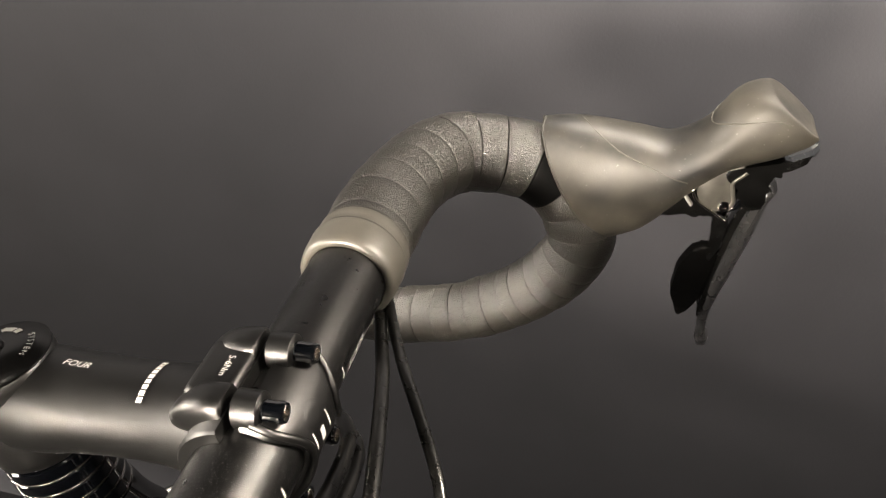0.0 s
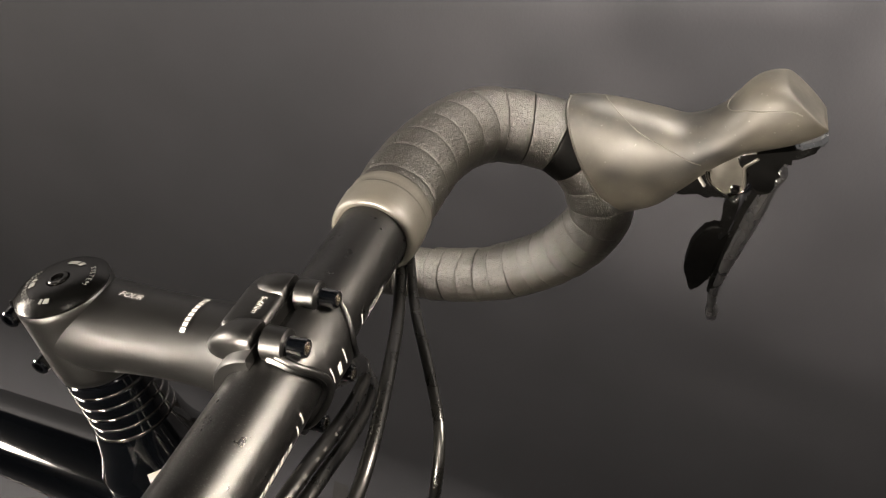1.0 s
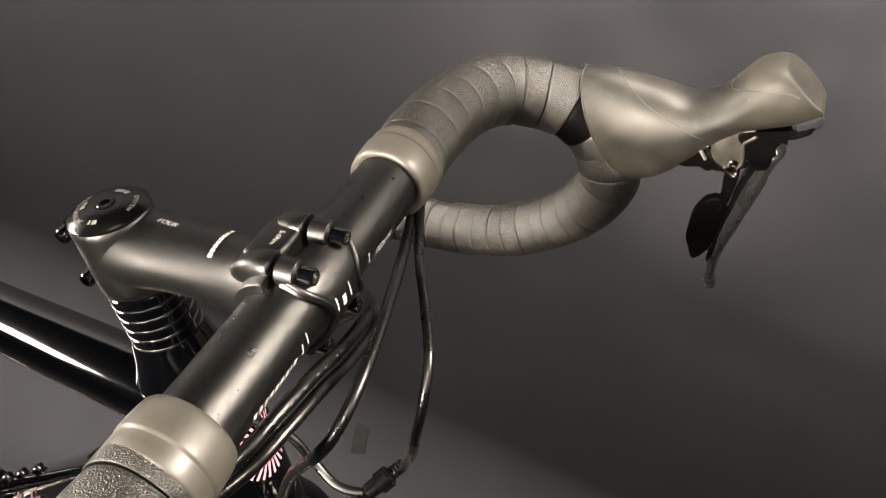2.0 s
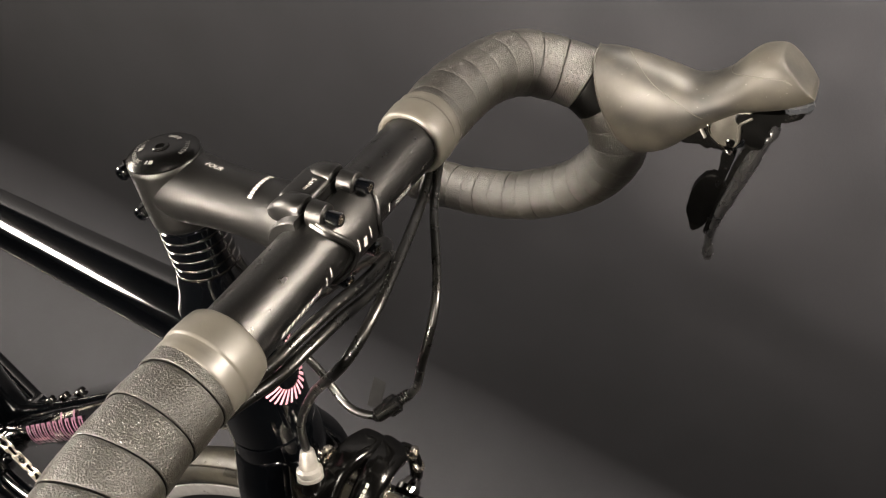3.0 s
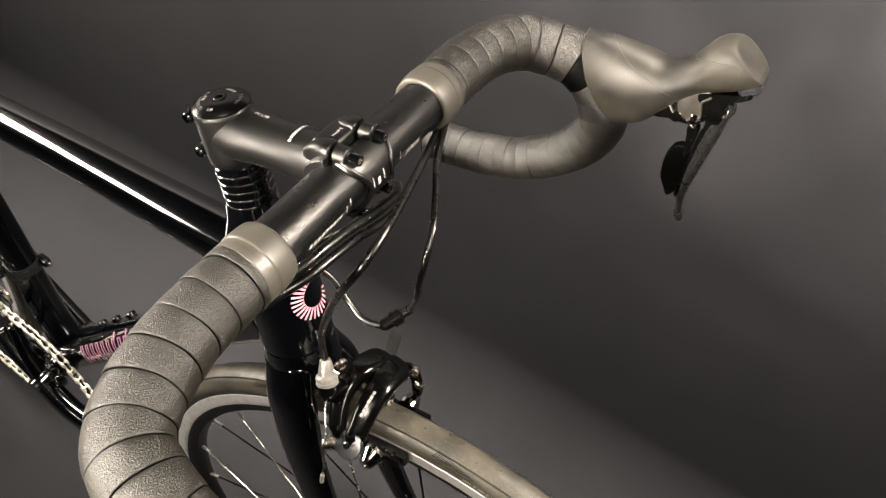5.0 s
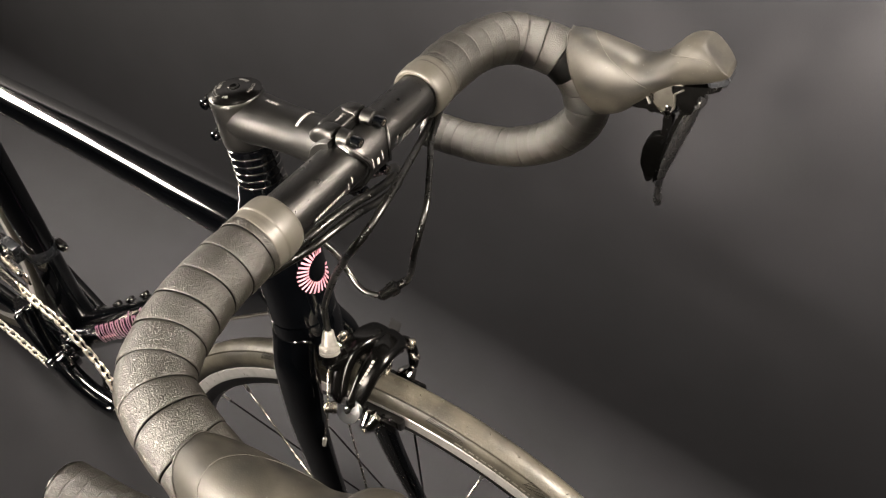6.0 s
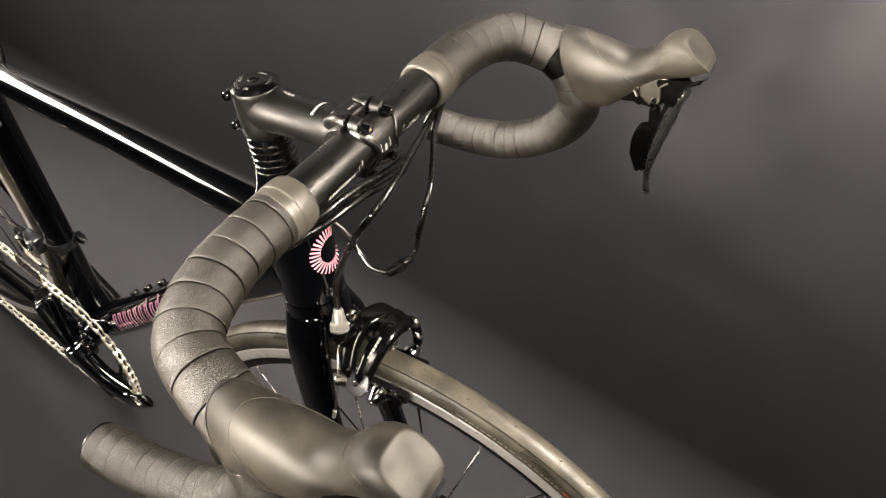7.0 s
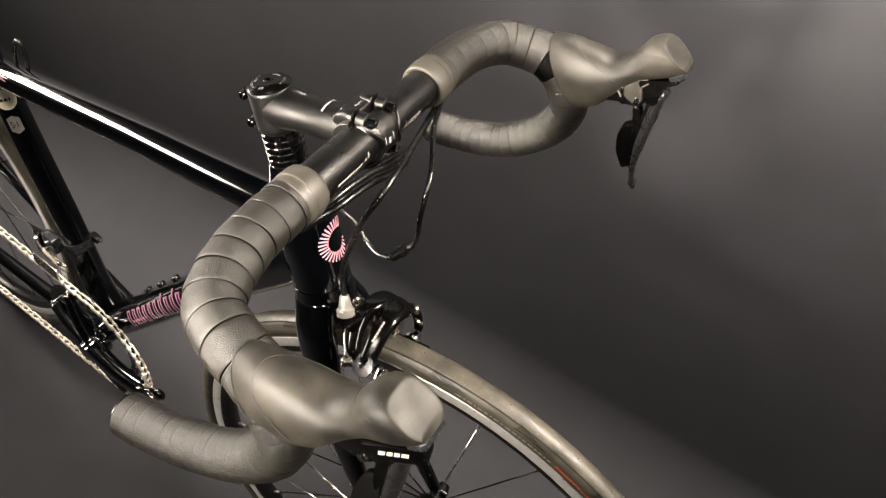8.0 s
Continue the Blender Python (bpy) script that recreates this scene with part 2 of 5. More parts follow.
def wall(name, centre, size):
    bm = bmesh.new()
    block(bm, centre, size)
    return tagged(part(name, bm, M_WALL, smooth=False), "plain dark studio wall", "wall", kind="structure")


wall("wall_north", (0, 0.75, 1.8), (7.6, 0.2, 3.9))
wall("wall_south", (0, -3.2, 1.8), (7.6, 0.2, 3.9))
wall("wall_east", (3.9, -1.2, 1.8), (0.2, 4.2, 3.9))
wall("wall_west", (-3.9, -1.2, 1.8), (0.2, 4.2, 3.9))
bm = bmesh.new()
block(bm, (0, -1.2, 3.85), (8.0, 4.4, 0.2))
tagged(part("ceiling", bm, M_WALL, smooth=False), "plain dark studio ceiling", "ceiling", kind="structure")
bm = bmesh.new()
plate(bm, [(-0.012, -0.029), (0.010, -0.026), (0.013, 0.030), (-0.010, 0.027)], (-0.036, 0.4420, 0.0405), (0.97, 0.17, 0.17), (-0.24, 0.69, 0.68), (0, -0.705, 0.709), 0.004, 0.0006)
tagged(part("tape_piece", bm, M_GAFFER, smooth=False), "small black tape piece stuck on the grey backdrop", "tape")

# ---- the bicycle ----
CAP = V(0, 0.0012, 0.8944)                    # top of the steering axis
HEAD = radians(71.5)
DOWN = V(math.cos(HEAD), 0, -math.sin(HEAD))
FORE = V(math.sin(HEAD), 0, math.cos(HEAD))
SIDE = V(0, 1, 0)
BAR = V(0.0995, 0.0012, 0.8937)              # middle of the handlebar
AXLE = V(0.2386, 0, 0.337)
BAR_R = 0.0159

bike = hub_empty("road_bicycle")
tagged(bike, "glossy black road bicycle with drop handlebar, standing upright on the backdrop", "bicycle")


def axis_at(d, e=0.0, y=0.0):
    return CAP + DOWN * d + FORE * e + SIDE * y


# handlebar: the bare middle and the shaped ends under the tape
DROP = [(0.0995, 0.1250, 0.8937), (0.1015, 0.1500, 0.8930), (0.1080, 0.1770, 0.8915), (0.1200, 0.1970, 0.8895), (0.1445, 0.2065, 0.8885),
        (0.1615, 0.2090, 0.8855), (0.1775, 0.2105, 0.8750), (0.1875, 0.2112, 0.8590), (0.1915, 0.2120, 0.8410), (0.1835, 0.2135, 0.8170),
        (0.1652, 0.2150, 0.7915), (0.1352, 0.2165, 0.7668), (0.1000, 0.2185, 0.7500), (0.0760, 0.2195, 0.7425), (0.0520, 0.2200, 0.7370)]
COLLAR = {1: 0.0765, -1: 0.0768}          # where each rubber collar begins

bm = bmesh.new()
lathe(bm, BAR - SIDE * 0.125, SIDE, [(0, BAR_R), (0.25, BAR_R)], 48)
handlebar = part("handlebar", bm, M_BAR, bike, "black anodised aluminium drop handlebar", sharp=50)


def bar_place(ang0, y0, along=1, r=BAR_R + 0.00025):
    """Places prints on the bar: x along the bar, y round it, from an angle (0: forward, 90: up)."""
    def place(x, y):
        w = ang0 + y / BAR_R
        return BAR + SIDE * (y0 + along * x) + V(math.cos(w), 0, math.sin(w)) * r
    return place


part("lettering", words("FOUR", 0.0060, bar_place(radians(0), 0.041), 1.0, 1, 0.25), M_WHITE, handlebar, "white lettering", smooth=False)
part("name_print", bars(bmesh.new(), [0.0022, 0.0022, 0.0022, 0.0022, 0.0022, 0.0022, 0.0022, 0.0008, 0.0022], 0.0014, -0.0014, 0.0014, bar_place(radians(2), -0.0485), 0.001),
     M_WHITE, handlebar, "plain white bars in place of a name", smooth=False)
for yy, w0 in ((0.0275, 0.12), (-0.0245, 0.22), (-0.0285, 0.08)):
    part("scale_mark", patch(bmesh.new(), -0.0004, 0.0004, -0.0022, 0.0032, bar_place(w0, yy), 1, 8), M_WHITE, handlebar, smooth=False)


def side_path(s):
    pts = [(0.0995, s * (COLLAR[s] + 0.012), 0.8937), (0.0995, s * 0.107, 0.8937)]
    for k, (x, y, z) in enumerate(DROP):
        f = min(1.0, max(0.0, (k - 3) / 4)) if s < 0 else 0.0      # the near side flares out a little more
        pts.append((x, s * y - 0.0045 * f, z - 0.003 * f))
    return spline(pts, 0.0015)


def tape_radius(u):
    """Outer radius of the wrapped bar along its way."""
    return float(np.interp(u, [0.0, 0.1, 0.25, 0.42, 0.5, 0.62, 0.8, 1.0], [0.0188, 0.0192, 0.0198, 0.0195, 0.0186, 0.0178, 0.0174, 0.0170]))


def tape_wraps(s):
    path, at = side_path(s)
    fr = frames(path, (0, 0, 1))
    total = at[-1]
    # the turns lie closer together on the drop
    starts = [0.0]
    while starts[-1] < total:
        starts.append(starts[-1] + float(np.interp(starts[-1] / total, [0.0, 0.42, 0.52, 1.0], [0.0170, 0.0165, 0.0128, 0.0122])))
    count = len(starts) - 1
    under = [at[k] for k in range(len(at)) if path[k][0] > 0.1625 and path[k][2] > 0.8825]
    segs = 44
    ring_w = np.linspace(0, 2 * math.pi, segs, endpoint=False)
    rng = random.Random(7 + s)

    def point(d, w, r):
        d = min(max(d, 0), total)
        k = min(int(d / total * (len(path) - 1)), len(path) - 2)
        f = d / total * (len(path) - 1) - k
        q = path[k] * (1 - f) + path[k + 1] * f
        n, b = fr[k][1] * (1 - f) + fr[k + 1][1] * f, fr[k][2] * (1 - f) + fr[k + 1][2] * f
        return q + (n * math.cos(w) + b * math.sin(w)) * r

    # the turns of tape meet in narrow slanting joints
    joints = [(d + rng.uniform(-0.0010, 0.0010), rng.uniform(-0.3, 0.3), rng.uniform(0.0006, 0.0018)) for d in starts]

    def joint(k, w):
        d, turn, skew = joints[k]
        return d + skew * math.cos(w - 0.9 * s + turn) + 0.0004 * math.sin(3 * w + k)

    for k in range(count):
        bump_ = rng.uniform(-0.0002, 0.0003)
        rows = []
        for share, lift in ((0.0, -0.0015), (0.009, -0.0008), (0.015, 0.0), (0.021, 0.0), (0.032, 0.0001), (0.15, 0.0003), (0.35, 0.0005), (0.6, 0.0007), (0.85, 0.0007), (0.966, 0.0006), (0.978, 0.0005), (0.985, 0.0002), (0.991, -0.0008), (1.0, -0.0015)):
            row = []
            for w in ring_w:
                d = joint(k, w) * (1 - share) + joint(k + 1, w) * share
                r = tape_radius(min(max(d / total, 0), 1)) + lift + bump_ + 0.00025 * math.sin(2 * w + k * 1.7)
                row.append(point(d, w, r))
            rows.append(row)
        bm = bmesh.new()
        skin(bm, rows, True, False)
        hood_shade = s > 0 and under and under[0] < (joints[k][0] + joints[k + 1][0]) / 2 < under[-1]      # turns under the far hood go black in place of the shade there
        ob = part("tape_wrap", bm, M_DULL if hood_shade else M_TAPE, handlebar, "dark grey cork handlebar tape" if k == 0 else "")
        # the edges in the joints are painted black for the shade between turns
        ob.data.materials.append(M_DULL)
        last = (len(rows) - 2) * segs
        for i, f in enumerate(ob.data.polygons):
            if i < 2 * segs or i >= last - segs:
                f.material_index = 1
    # end plug
    t = fr[-1][0]
    bm = bmesh.new()
    lathe(bm, path[-1] - t * 0.002, t, [(0, 0.0150), (0.003, 0.0168), (0.0042, 0.0166), (0.0050, 0.0140), (0.0046, 0.004), (0.0046, 0.0)], 32, False)
    part("end_plug", bm, M_PLASTIC, handlebar, "black plastic end plug", sharp=40)
    bm = bmesh.new()
    lathe(bm, path[-1] - t * 0.0012, t, [(0, 0.0169), (0.0006, 0.0173), (0.0016, 0.0173), (0.0022, 0.0168)], 32, False)
    part("plug_ring", bm, M_STEEL, handlebar, "thin bright ring", sharp=40)


def collar(s):
    y0 = COLLAR[s]
    bm = bmesh.new()
    prof = [(0.001, BAR_R), (0.0, BAR_R + 0.0003), (-0.0003, 0.0178), (0.0002, 0.0188), (0.0012, 0.0195), (0.0040, 0.0200), (0.0090, 0.0203), (0.0140, 0.0205), (0.0150, 0.0204), (0.0154, 0.0200), (0.0160, 0.0199),
            (0.0190, 0.0200), (0.0225, 0.0200), (0.0236, 0.0197), (0.0240, 0.0185)]
    lathe(bm, BAR + SIDE * (s * y0), SIDE * s, prof, 48, False)
    part("tape_collar", bm, M_COLLAR, handlebar, "smooth grey rubber tape collar")


for s in (1, -1):
    tape_wraps(s)
    collar(s)

# stem
A0 = axis_at(0.0222)
U = (BAR - A0) / np.linalg.norm(BAR - A0)
W = np.cross(U, SIDE) * -1
W = W if W[2] > 0 else -W
STEM_L = float(np.linalg.norm(BAR - A0))


def stem_point(u, y, w):
    return BAR + U * u + SIDE * y + W * w


bm = bmesh.new()
rings = []
for share, hy, hw, lift in ((0.02, 0.0184, 0.0192, 0.0), (0.10, 0.0185, 0.0192, 0.0), (0.17, 0.0184, 0.0188, 0.0001), (0.23, 0.0180, 0.0180, 0.0003), (0.30, 0.0174, 0.0172, 0.0005), (0.42, 0.0168, 0.0165, 0.0006), (0.56, 0.0166, 0.0164, 0.0006),
                            (0.66, 0.0170, 0.0168, 0.0004), (0.74, 0.0180, 0.0176, 0.0002), (0.81, 0.0196, 0.0188, 0.0), (0.87, 0.0206, 0.0196, 0.0)):
    c = A0 + U * STEM_L * share + W * lift
    ring = []
    for w in np.linspace(0, 2 * math.pi, 40, endpoint=False):
        a, b = math.cos(w), math.sin(w)
        k = (abs(a) ** 2.15 + abs(b) ** 2.15) ** (-1 / 2.15)
        ring.append(c + SIDE * hy * a * k + W * hw * 0.93 * b * k)
    rings.append(ring)
skin(bm, rings)
stem = part("stem", bm, M_STEM, bike, "satin black aluminium handlebar stem", sharp=60)
bm = bmesh.new()
lathe(bm, axis_at(0.0052), DOWN, [(0, 0.0150), (0.0003, 0.0182), (0.0009, 0.0187), (0.004, 0.0188), (0.008, 0.0186), (0.029, 0.0186), (0.0345, 0.0184), (0.0378, 0.0181), (0.0388, 0.0170)], 48)
part("steerer_clamp", bm, M_STEM, stem, sharp=50)
# the clamp's back half: a half pipe round the bar, with two lugs above and below
bm = bmesh.new()
prof_in, prof_out = BAR_R + 0.0001, 0.0205
for y0, y1 in ((-0.0215, 0.0215),):
    rows = []
    for w in np.linspace(radians(98), radians(262), 24):
        d = U * math.cos(w) + W * math.sin(w)
        rows.append([BAR + d * prof_out + SIDE * (y0 + 0.001), BAR + d * (prof_out - 0.0008) + SIDE * y0, BAR + d * prof_in + SIDE * y0,
                     BAR + d * prof_in + SIDE * y1, BAR + d * (prof_out - 0.0008) + SIDE * y1, BAR + d * prof_out + SIDE * (y1 - 0.001)])
    skin(bm, rows)
part("clamp_back", bm, M_STEM, stem, sharp=40)
LUG_Y = {1: 0.0155, -1: -0.0100}
for up in (1, -1):
    for s in (1, -1):
        bm = bmesh.new()
        rings = []
        # a rounded ear that rises out of the stem and ends flat at the slit
        for u, hy, top, low in ((-0.0235, 0.0036, 0.0165, 0.010), (-0.0205, 0.0052, 0.0196, 0.010), (-0.0170, 0.0060, 0.0222, 0.010), (-0.0130, 0.0063, 0.0240, 0.010), (-0.0090, 0.0064, 0.0247, 0.010), (-0.0044, 0.0064, 0.0249, 0.010), (-0.0036, 0.0060, 0.0245, 0.010)):
            mid_, half_ = (top + low) / 2, (top - low) / 2
            ring = []
            for w in np.linspace(0, 2 * math.pi, 28, endpoint=False):
                c_, s_ = math.cos(w), math.sin(w)
                k_ = (abs(c_) ** 3.6 + abs(s_) ** 3.6) ** (-1 / 3.6)
                ring.append(stem_point(u, LUG_Y[s] + hy * s_ * k_, up * (mid_ + half_ * c_ * k_)))
            rings.append(ring)
        skin(bm, rings)
        part("clamp_lug", bm, M_STEM, stem, sharp=60)
bm = bmesh.new()
block(bm, stem_point(-0.0118, 0.0028, 0.0152), (0.0165, 0.0240, 0.0148), (U, SIDE, W), 0.0030, 3)
part("clamp_bridge", bm, M_STEM, stem, sharp=50)
# faceplate: a curved panel, waisted in front, with raised edges that run down from the bolt lugs
def face_edge(w):
    f = min(1.0, abs(w) / 1.05)
    f = f * f * (3 - 2 * f)
    return -0.0085 - 0.0075 * f, 0.0138 + 0.0075 * f


bm = bmesh.new()
rows = []
for w in np.linspace(radians(-84), radians(84), 30):
    d = U * math.cos(w) + W * math.sin(w)
    lo, hi = face_edge(w)
    prof = [(lo - 0.0006, prof_in), (lo, 0.0178), (lo + 0.0012, 0.0186), (lo + 0.006, 0.0192), (0.0025, 0.0188), (hi - 0.006, 0.0192), (hi - 0.0012, 0.0186), (hi, 0.0178), (hi + 0.0006, prof_in)]
    rows.append([BAR + d * r_ + SIDE * y_ for y_, r_ in prof])
skin(bm, rows)
faceplate = part("faceplate", bm, M_STEM, stem, "satin black faceplate with curved ribs", sharp=50)
for s in (1, -1):
    bm = bmesh.new()
    pts = []
    for w in np.linspace(74, -74, 19):
        d = U * math.cos(radians(w)) + W * math.sin(radians(w))
        pts.append(BAR + d * 0.0188 + SIDE * (face_edge(radians(w))[1 if s > 0 else 0] - s * 0.0008))
    sweep(bm, pts, 0.0014, 10, 0.0012, up=tuple(SIDE))
    part("faceplate_rib", bm, M_STEM, stem, sharp=60)
bm = bmesh.new()
rows = []
for k in range(6):
    r = 0.0078 * (1 - k / 5.0)
    rows.append([BAR + SIDE * r * math.cos(w) + (U * math.cos(0.28 + r * math.sin(w) / 0.0188) + W * math.sin(0.28 + r * math.sin(w) / 0.0188)) * (0.0188 + (0.0003 if k else 0.0)) for w in np.linspace(0, 2 * math.pi, 28, endpoint=False)])
skin(bm, rows, True, False)
part("faceplate_disc", bm, M_STEM, stem, "round black inset")


def face_place(ang0, y0, r=0.0193):
    def place(x, y):
        w = ang0 + y / r
        return BAR + SIDE * (y0 + x) + (U * math.cos(w) + W * math.sin(w)) * r
    return place


part("centre_mark", patch(bmesh.new(), -0.0013, 0.0013, -0.0026, 0.0026, face_place(0.02, 0.0), 2, 4), M_WHITE, stem, smooth=False)
for yy in (-0.0052, 0.0052):
    part("centre_mark", patch(bmesh.new(), -0.0004, 0.0004, -0.0035, 0.0035, face_place(0.10, yy), 1, 5), M_WHITE, stem, smooth=False)
for up in (1, -1):
    for s in (1, -1):
        bm = bmesh.new()
        lathe(bm, stem_point(-0.0010, LUG_Y[s], up * 0.0188), U, [(0, 0.0050), (0.0005, 0.0062), (0.0082, 0.0060), (0.0088, 0.0052), (0.0088, 0.0036)], 28)
        block(bm, stem_point(0.0028, LUG_Y[s], up * 0.0160), (0.0074, 0.0118, 0.0080), (U, SIDE, W), 0.0015, 2)
        part("faceplate_lug", bm, M_STEM, stem, sharp=40)
        bm = bmesh.new()
        ridged = [(0, 0.0030), (0.0003, 0.0036)] + [(0.0010 + 0.0009 * k, 0.0036 if k % 2 else 0.0034) for k in range(6)] + [(0.0070, 0.0036), (0.0078, 0.0031), (0.0078, 0.0024)]
        lathe(bm, stem_point(0.0070, LUG_Y[s], up * 0.0192), U, ridged, 18, False)
        part("bolt", bm, M_GLOSS, stem, "black steel socket bolt", sharp=30)
        bm = bmesh.new()
        lathe(bm, stem_point(0.0148, LUG_Y[s], up * 0.0192), U, [(-0.0002, 0.0027), (0.0001, 0.0024), (0.0, 0.0019), (-0.0024, 0.0018), (-0.0024, 0.0)], 6, False)
        part("bolt_socket", bm, M_STEEL, stem, "bright hexagon socket", smooth=False)
# steerer clamp bolts at the back
for d in (0.0120, 0.0375):
    bm = bmesh.new()
    lathe(bm, axis_at(d, -0.0180, -0.0095), SIDE, [(0, 0.0036), (0.0006, 0.0048), (0.0184, 0.0048), (0.0190, 0.0036)], 24)
    block(bm, axis_at(d, -0.0150), (0.0070, 0.0186, 0.0094), (FORE, SIDE, DOWN), 0.001, 2)
    part("pinch_lug", bm, M_STEM, stem, sharp=50)
    bm = bmesh.new()
    lathe(bm, axis_at(d, -0.0185, -0.0090), -SIDE, [(0, 0.003), (0.0003, 0.0038), (0.0052, 0.0038), (0.0060, 0.0032), (0.0060, 0.0021), (0.004, 0.0020), (0.004, 0.0)], 20, False)
    part("bolt", bm, M_GLOSS, stem, "black steel socket bolt", sharp=30)


def stem_top(u0, y0, along=1):
    """Prints on the stem's upper face: x along the stem."""
    def place(x, y):
        u, yy = u0 + x, y0 + y
        hy = 0.0168
        hw = 0.93 * float(np.interp(u / STEM_L, [0.17, 0.23, 0.30, 0.42, 0.56, 0.66, 0.74], [0.0188, 0.0180, 0.0172, 0.0165, 0.0164, 0.0168, 0.0176])) + 0.0009
        a = max(-0.97, min(0.97, yy / hy))
        h = hw * (1 - abs(a) ** 2.15) ** (1 / 2.15)
        return A0 + U * u + SIDE * yy + W * h
    return place


part("lettering", words("FOUR", 0.0038, stem_top(0.0290, 0.0016), 1.0, 1, 0.25), M_WHITE, stem, "white lettering", smooth=False)


def across(u0, y0):
    f = stem_top(u0, y0)
    return lambda x, y: f(-y, x)


part("name_print", bars(bmesh.new(), [0.0017, 0.0017, 0.0017, 0.0017, 0.0017, 0.0017, 0.0017, 0.0006, 0.0017], 0.0005, -0.0010, 0.0010, across(0.0575, 0.000)), M_WHITE, stem,
     "plain white bars in place of a name", smooth=False)


part("torque_print", words("5-6Nm", 0.0032, lambda x, y: stem_point(-0.0098 + y, 0.0028 - x, 0.0228), 1.0, 0), M_WHITE, stem, "small white lettering", smooth=False)

# top cap
bm = bmesh.new()
lathe(bm, axis_at(0.0062), -DOWN, [(0, 0.0172), (0.0005, 0.0186), (0.0012, 0.0186), (0.0024, 0.0172), (0.0044, 0.0100), (0.0046, 0.0046), (0.0036, 0.0043), (0.0036, 0.0)], 48, False)
top_cap = part("top_cap", bm, M_PLASTIC, bike, "round black stem top cap with grey lettering", sharp=35)
bm = bmesh.new()
lathe(bm, axis_at(0.0029), -DOWN, [(0, 0.0042), (0.0018, 0.0040), (0.0022, 0.0034), (0.0022, 0.0025), (0.0004, 0.0024), (0.0004, 0.0)], 6 * 4, False)
part("cap_bolt", bm, M_PLASTIC, top_cap, "black socket bolt", sharp=30)


def cap_place(ang0, r0, flip=1):
    """Prints round the cap: x runs round it, y outward."""
    def place(x, y):
        r = r0 + y
        w = ang0 - flip * x / r0
        h = float(np.interp(r, [0.0046, 0.0100, 0.0160], [0.0048, 0.0046, 0.0033]))
        return axis_at(0.0062 - h) + (FORE * math.cos(w) + SIDE * math.sin(w)) * r
    return place


part("cap_lettering", words("SYSTEM", 0.0029, cap_place(radians(20), 0.0132), 1.25, 1), M_GREYPRINT, top_cap, "grey lettering", smooth=False)
part("cap_lettering", words("INTEGRATION", 0.0029, cap_place(radians(-150), 0.0132), 1.25, 1), M_GREYPRINT, top_cap, "grey lettering", smooth=False)
for w0, r0, wid in ((-75, 0.0128, 0.0045), (85, 0.0105, 0.010), (200, 0.0105, 0.006)):
    part("cap_logo", bars(bmesh.new(), [wid * 0.5, wid * 0.25], 0.0006, -0.0012, 0.0012, cap_place(radians(w0), r0)), M_GREYPRINT, top_cap, "plain grey shapes in place of a mark", smooth=False)

# headset spacers and cone
for k in range(5):
    bm = bmesh.new()
    d0 = 0.0443 + 0.0062 * k
    lathe(bm, axis_at(d0), DOWN, [(0, 0.0160), (0.0002, 0.0172), (0.0008, 0.0178), (0.0052, 0.0178), (0.0058, 0.0172), (0.0060, 0.0160)], 48)
    spacer = part("headset_spacer", bm, M_GLOSS, bike, "thin glossy black headset spacer", sharp=25)
    # a thin bright ring paints the glint along the spacer's bevel
    bm = bmesh.new()
    lathe(bm, axis_at(d0 + 0.0056), DOWN, [(0.0002, 0.0170), (0.0002, 0.0177), (0.0004, 0.01785), (0.0006, 0.0177), (0.0006, 0.0170)], 48)
    part("spacer_glint", bm, M_GLINT, spacer, "thin bright ring painted as the bevel's glint")
bm = bmesh.new()
lathe(bm, axis_at(0.0755), DOWN, [(0, 0.0165), (0.0003, 0.0182), (0.004, 0.0190), (0.012, 0.0204), (0.020, 0.0228), (0.0255, 0.0252), (0.0275, 0.0254), (0.028, 0.024)], 48)
cone = part("headset_cone", bm, M_GLOSS, bike, "glossy black tapered headset cover", sharp=35)


def cone_place(ang0, d0):
    def place(x, y):
        d = d0 + y
        r = float(np.interp(d, [0.0755, 0.0795, 0.0875, 0.0955, 0.101, 0.1035], [0.0182, 0.0190, 0.0204, 0.0228, 0.0252, 0.0254])) + 0.0003
        w = ang0 + x / 0.023
        return axis_at(d) + (FORE * math.cos(w) + SIDE * math.sin(w)) * r
    return place


part("cone_print", bars(bmesh.new(), [0.006, 0.004, 0.006, 0.004], 0.0012, -0.0028, 0.0028, cone_place(radians(-28), 0.0960)), M_PALE, cone, "plain pale bars", smooth=False)

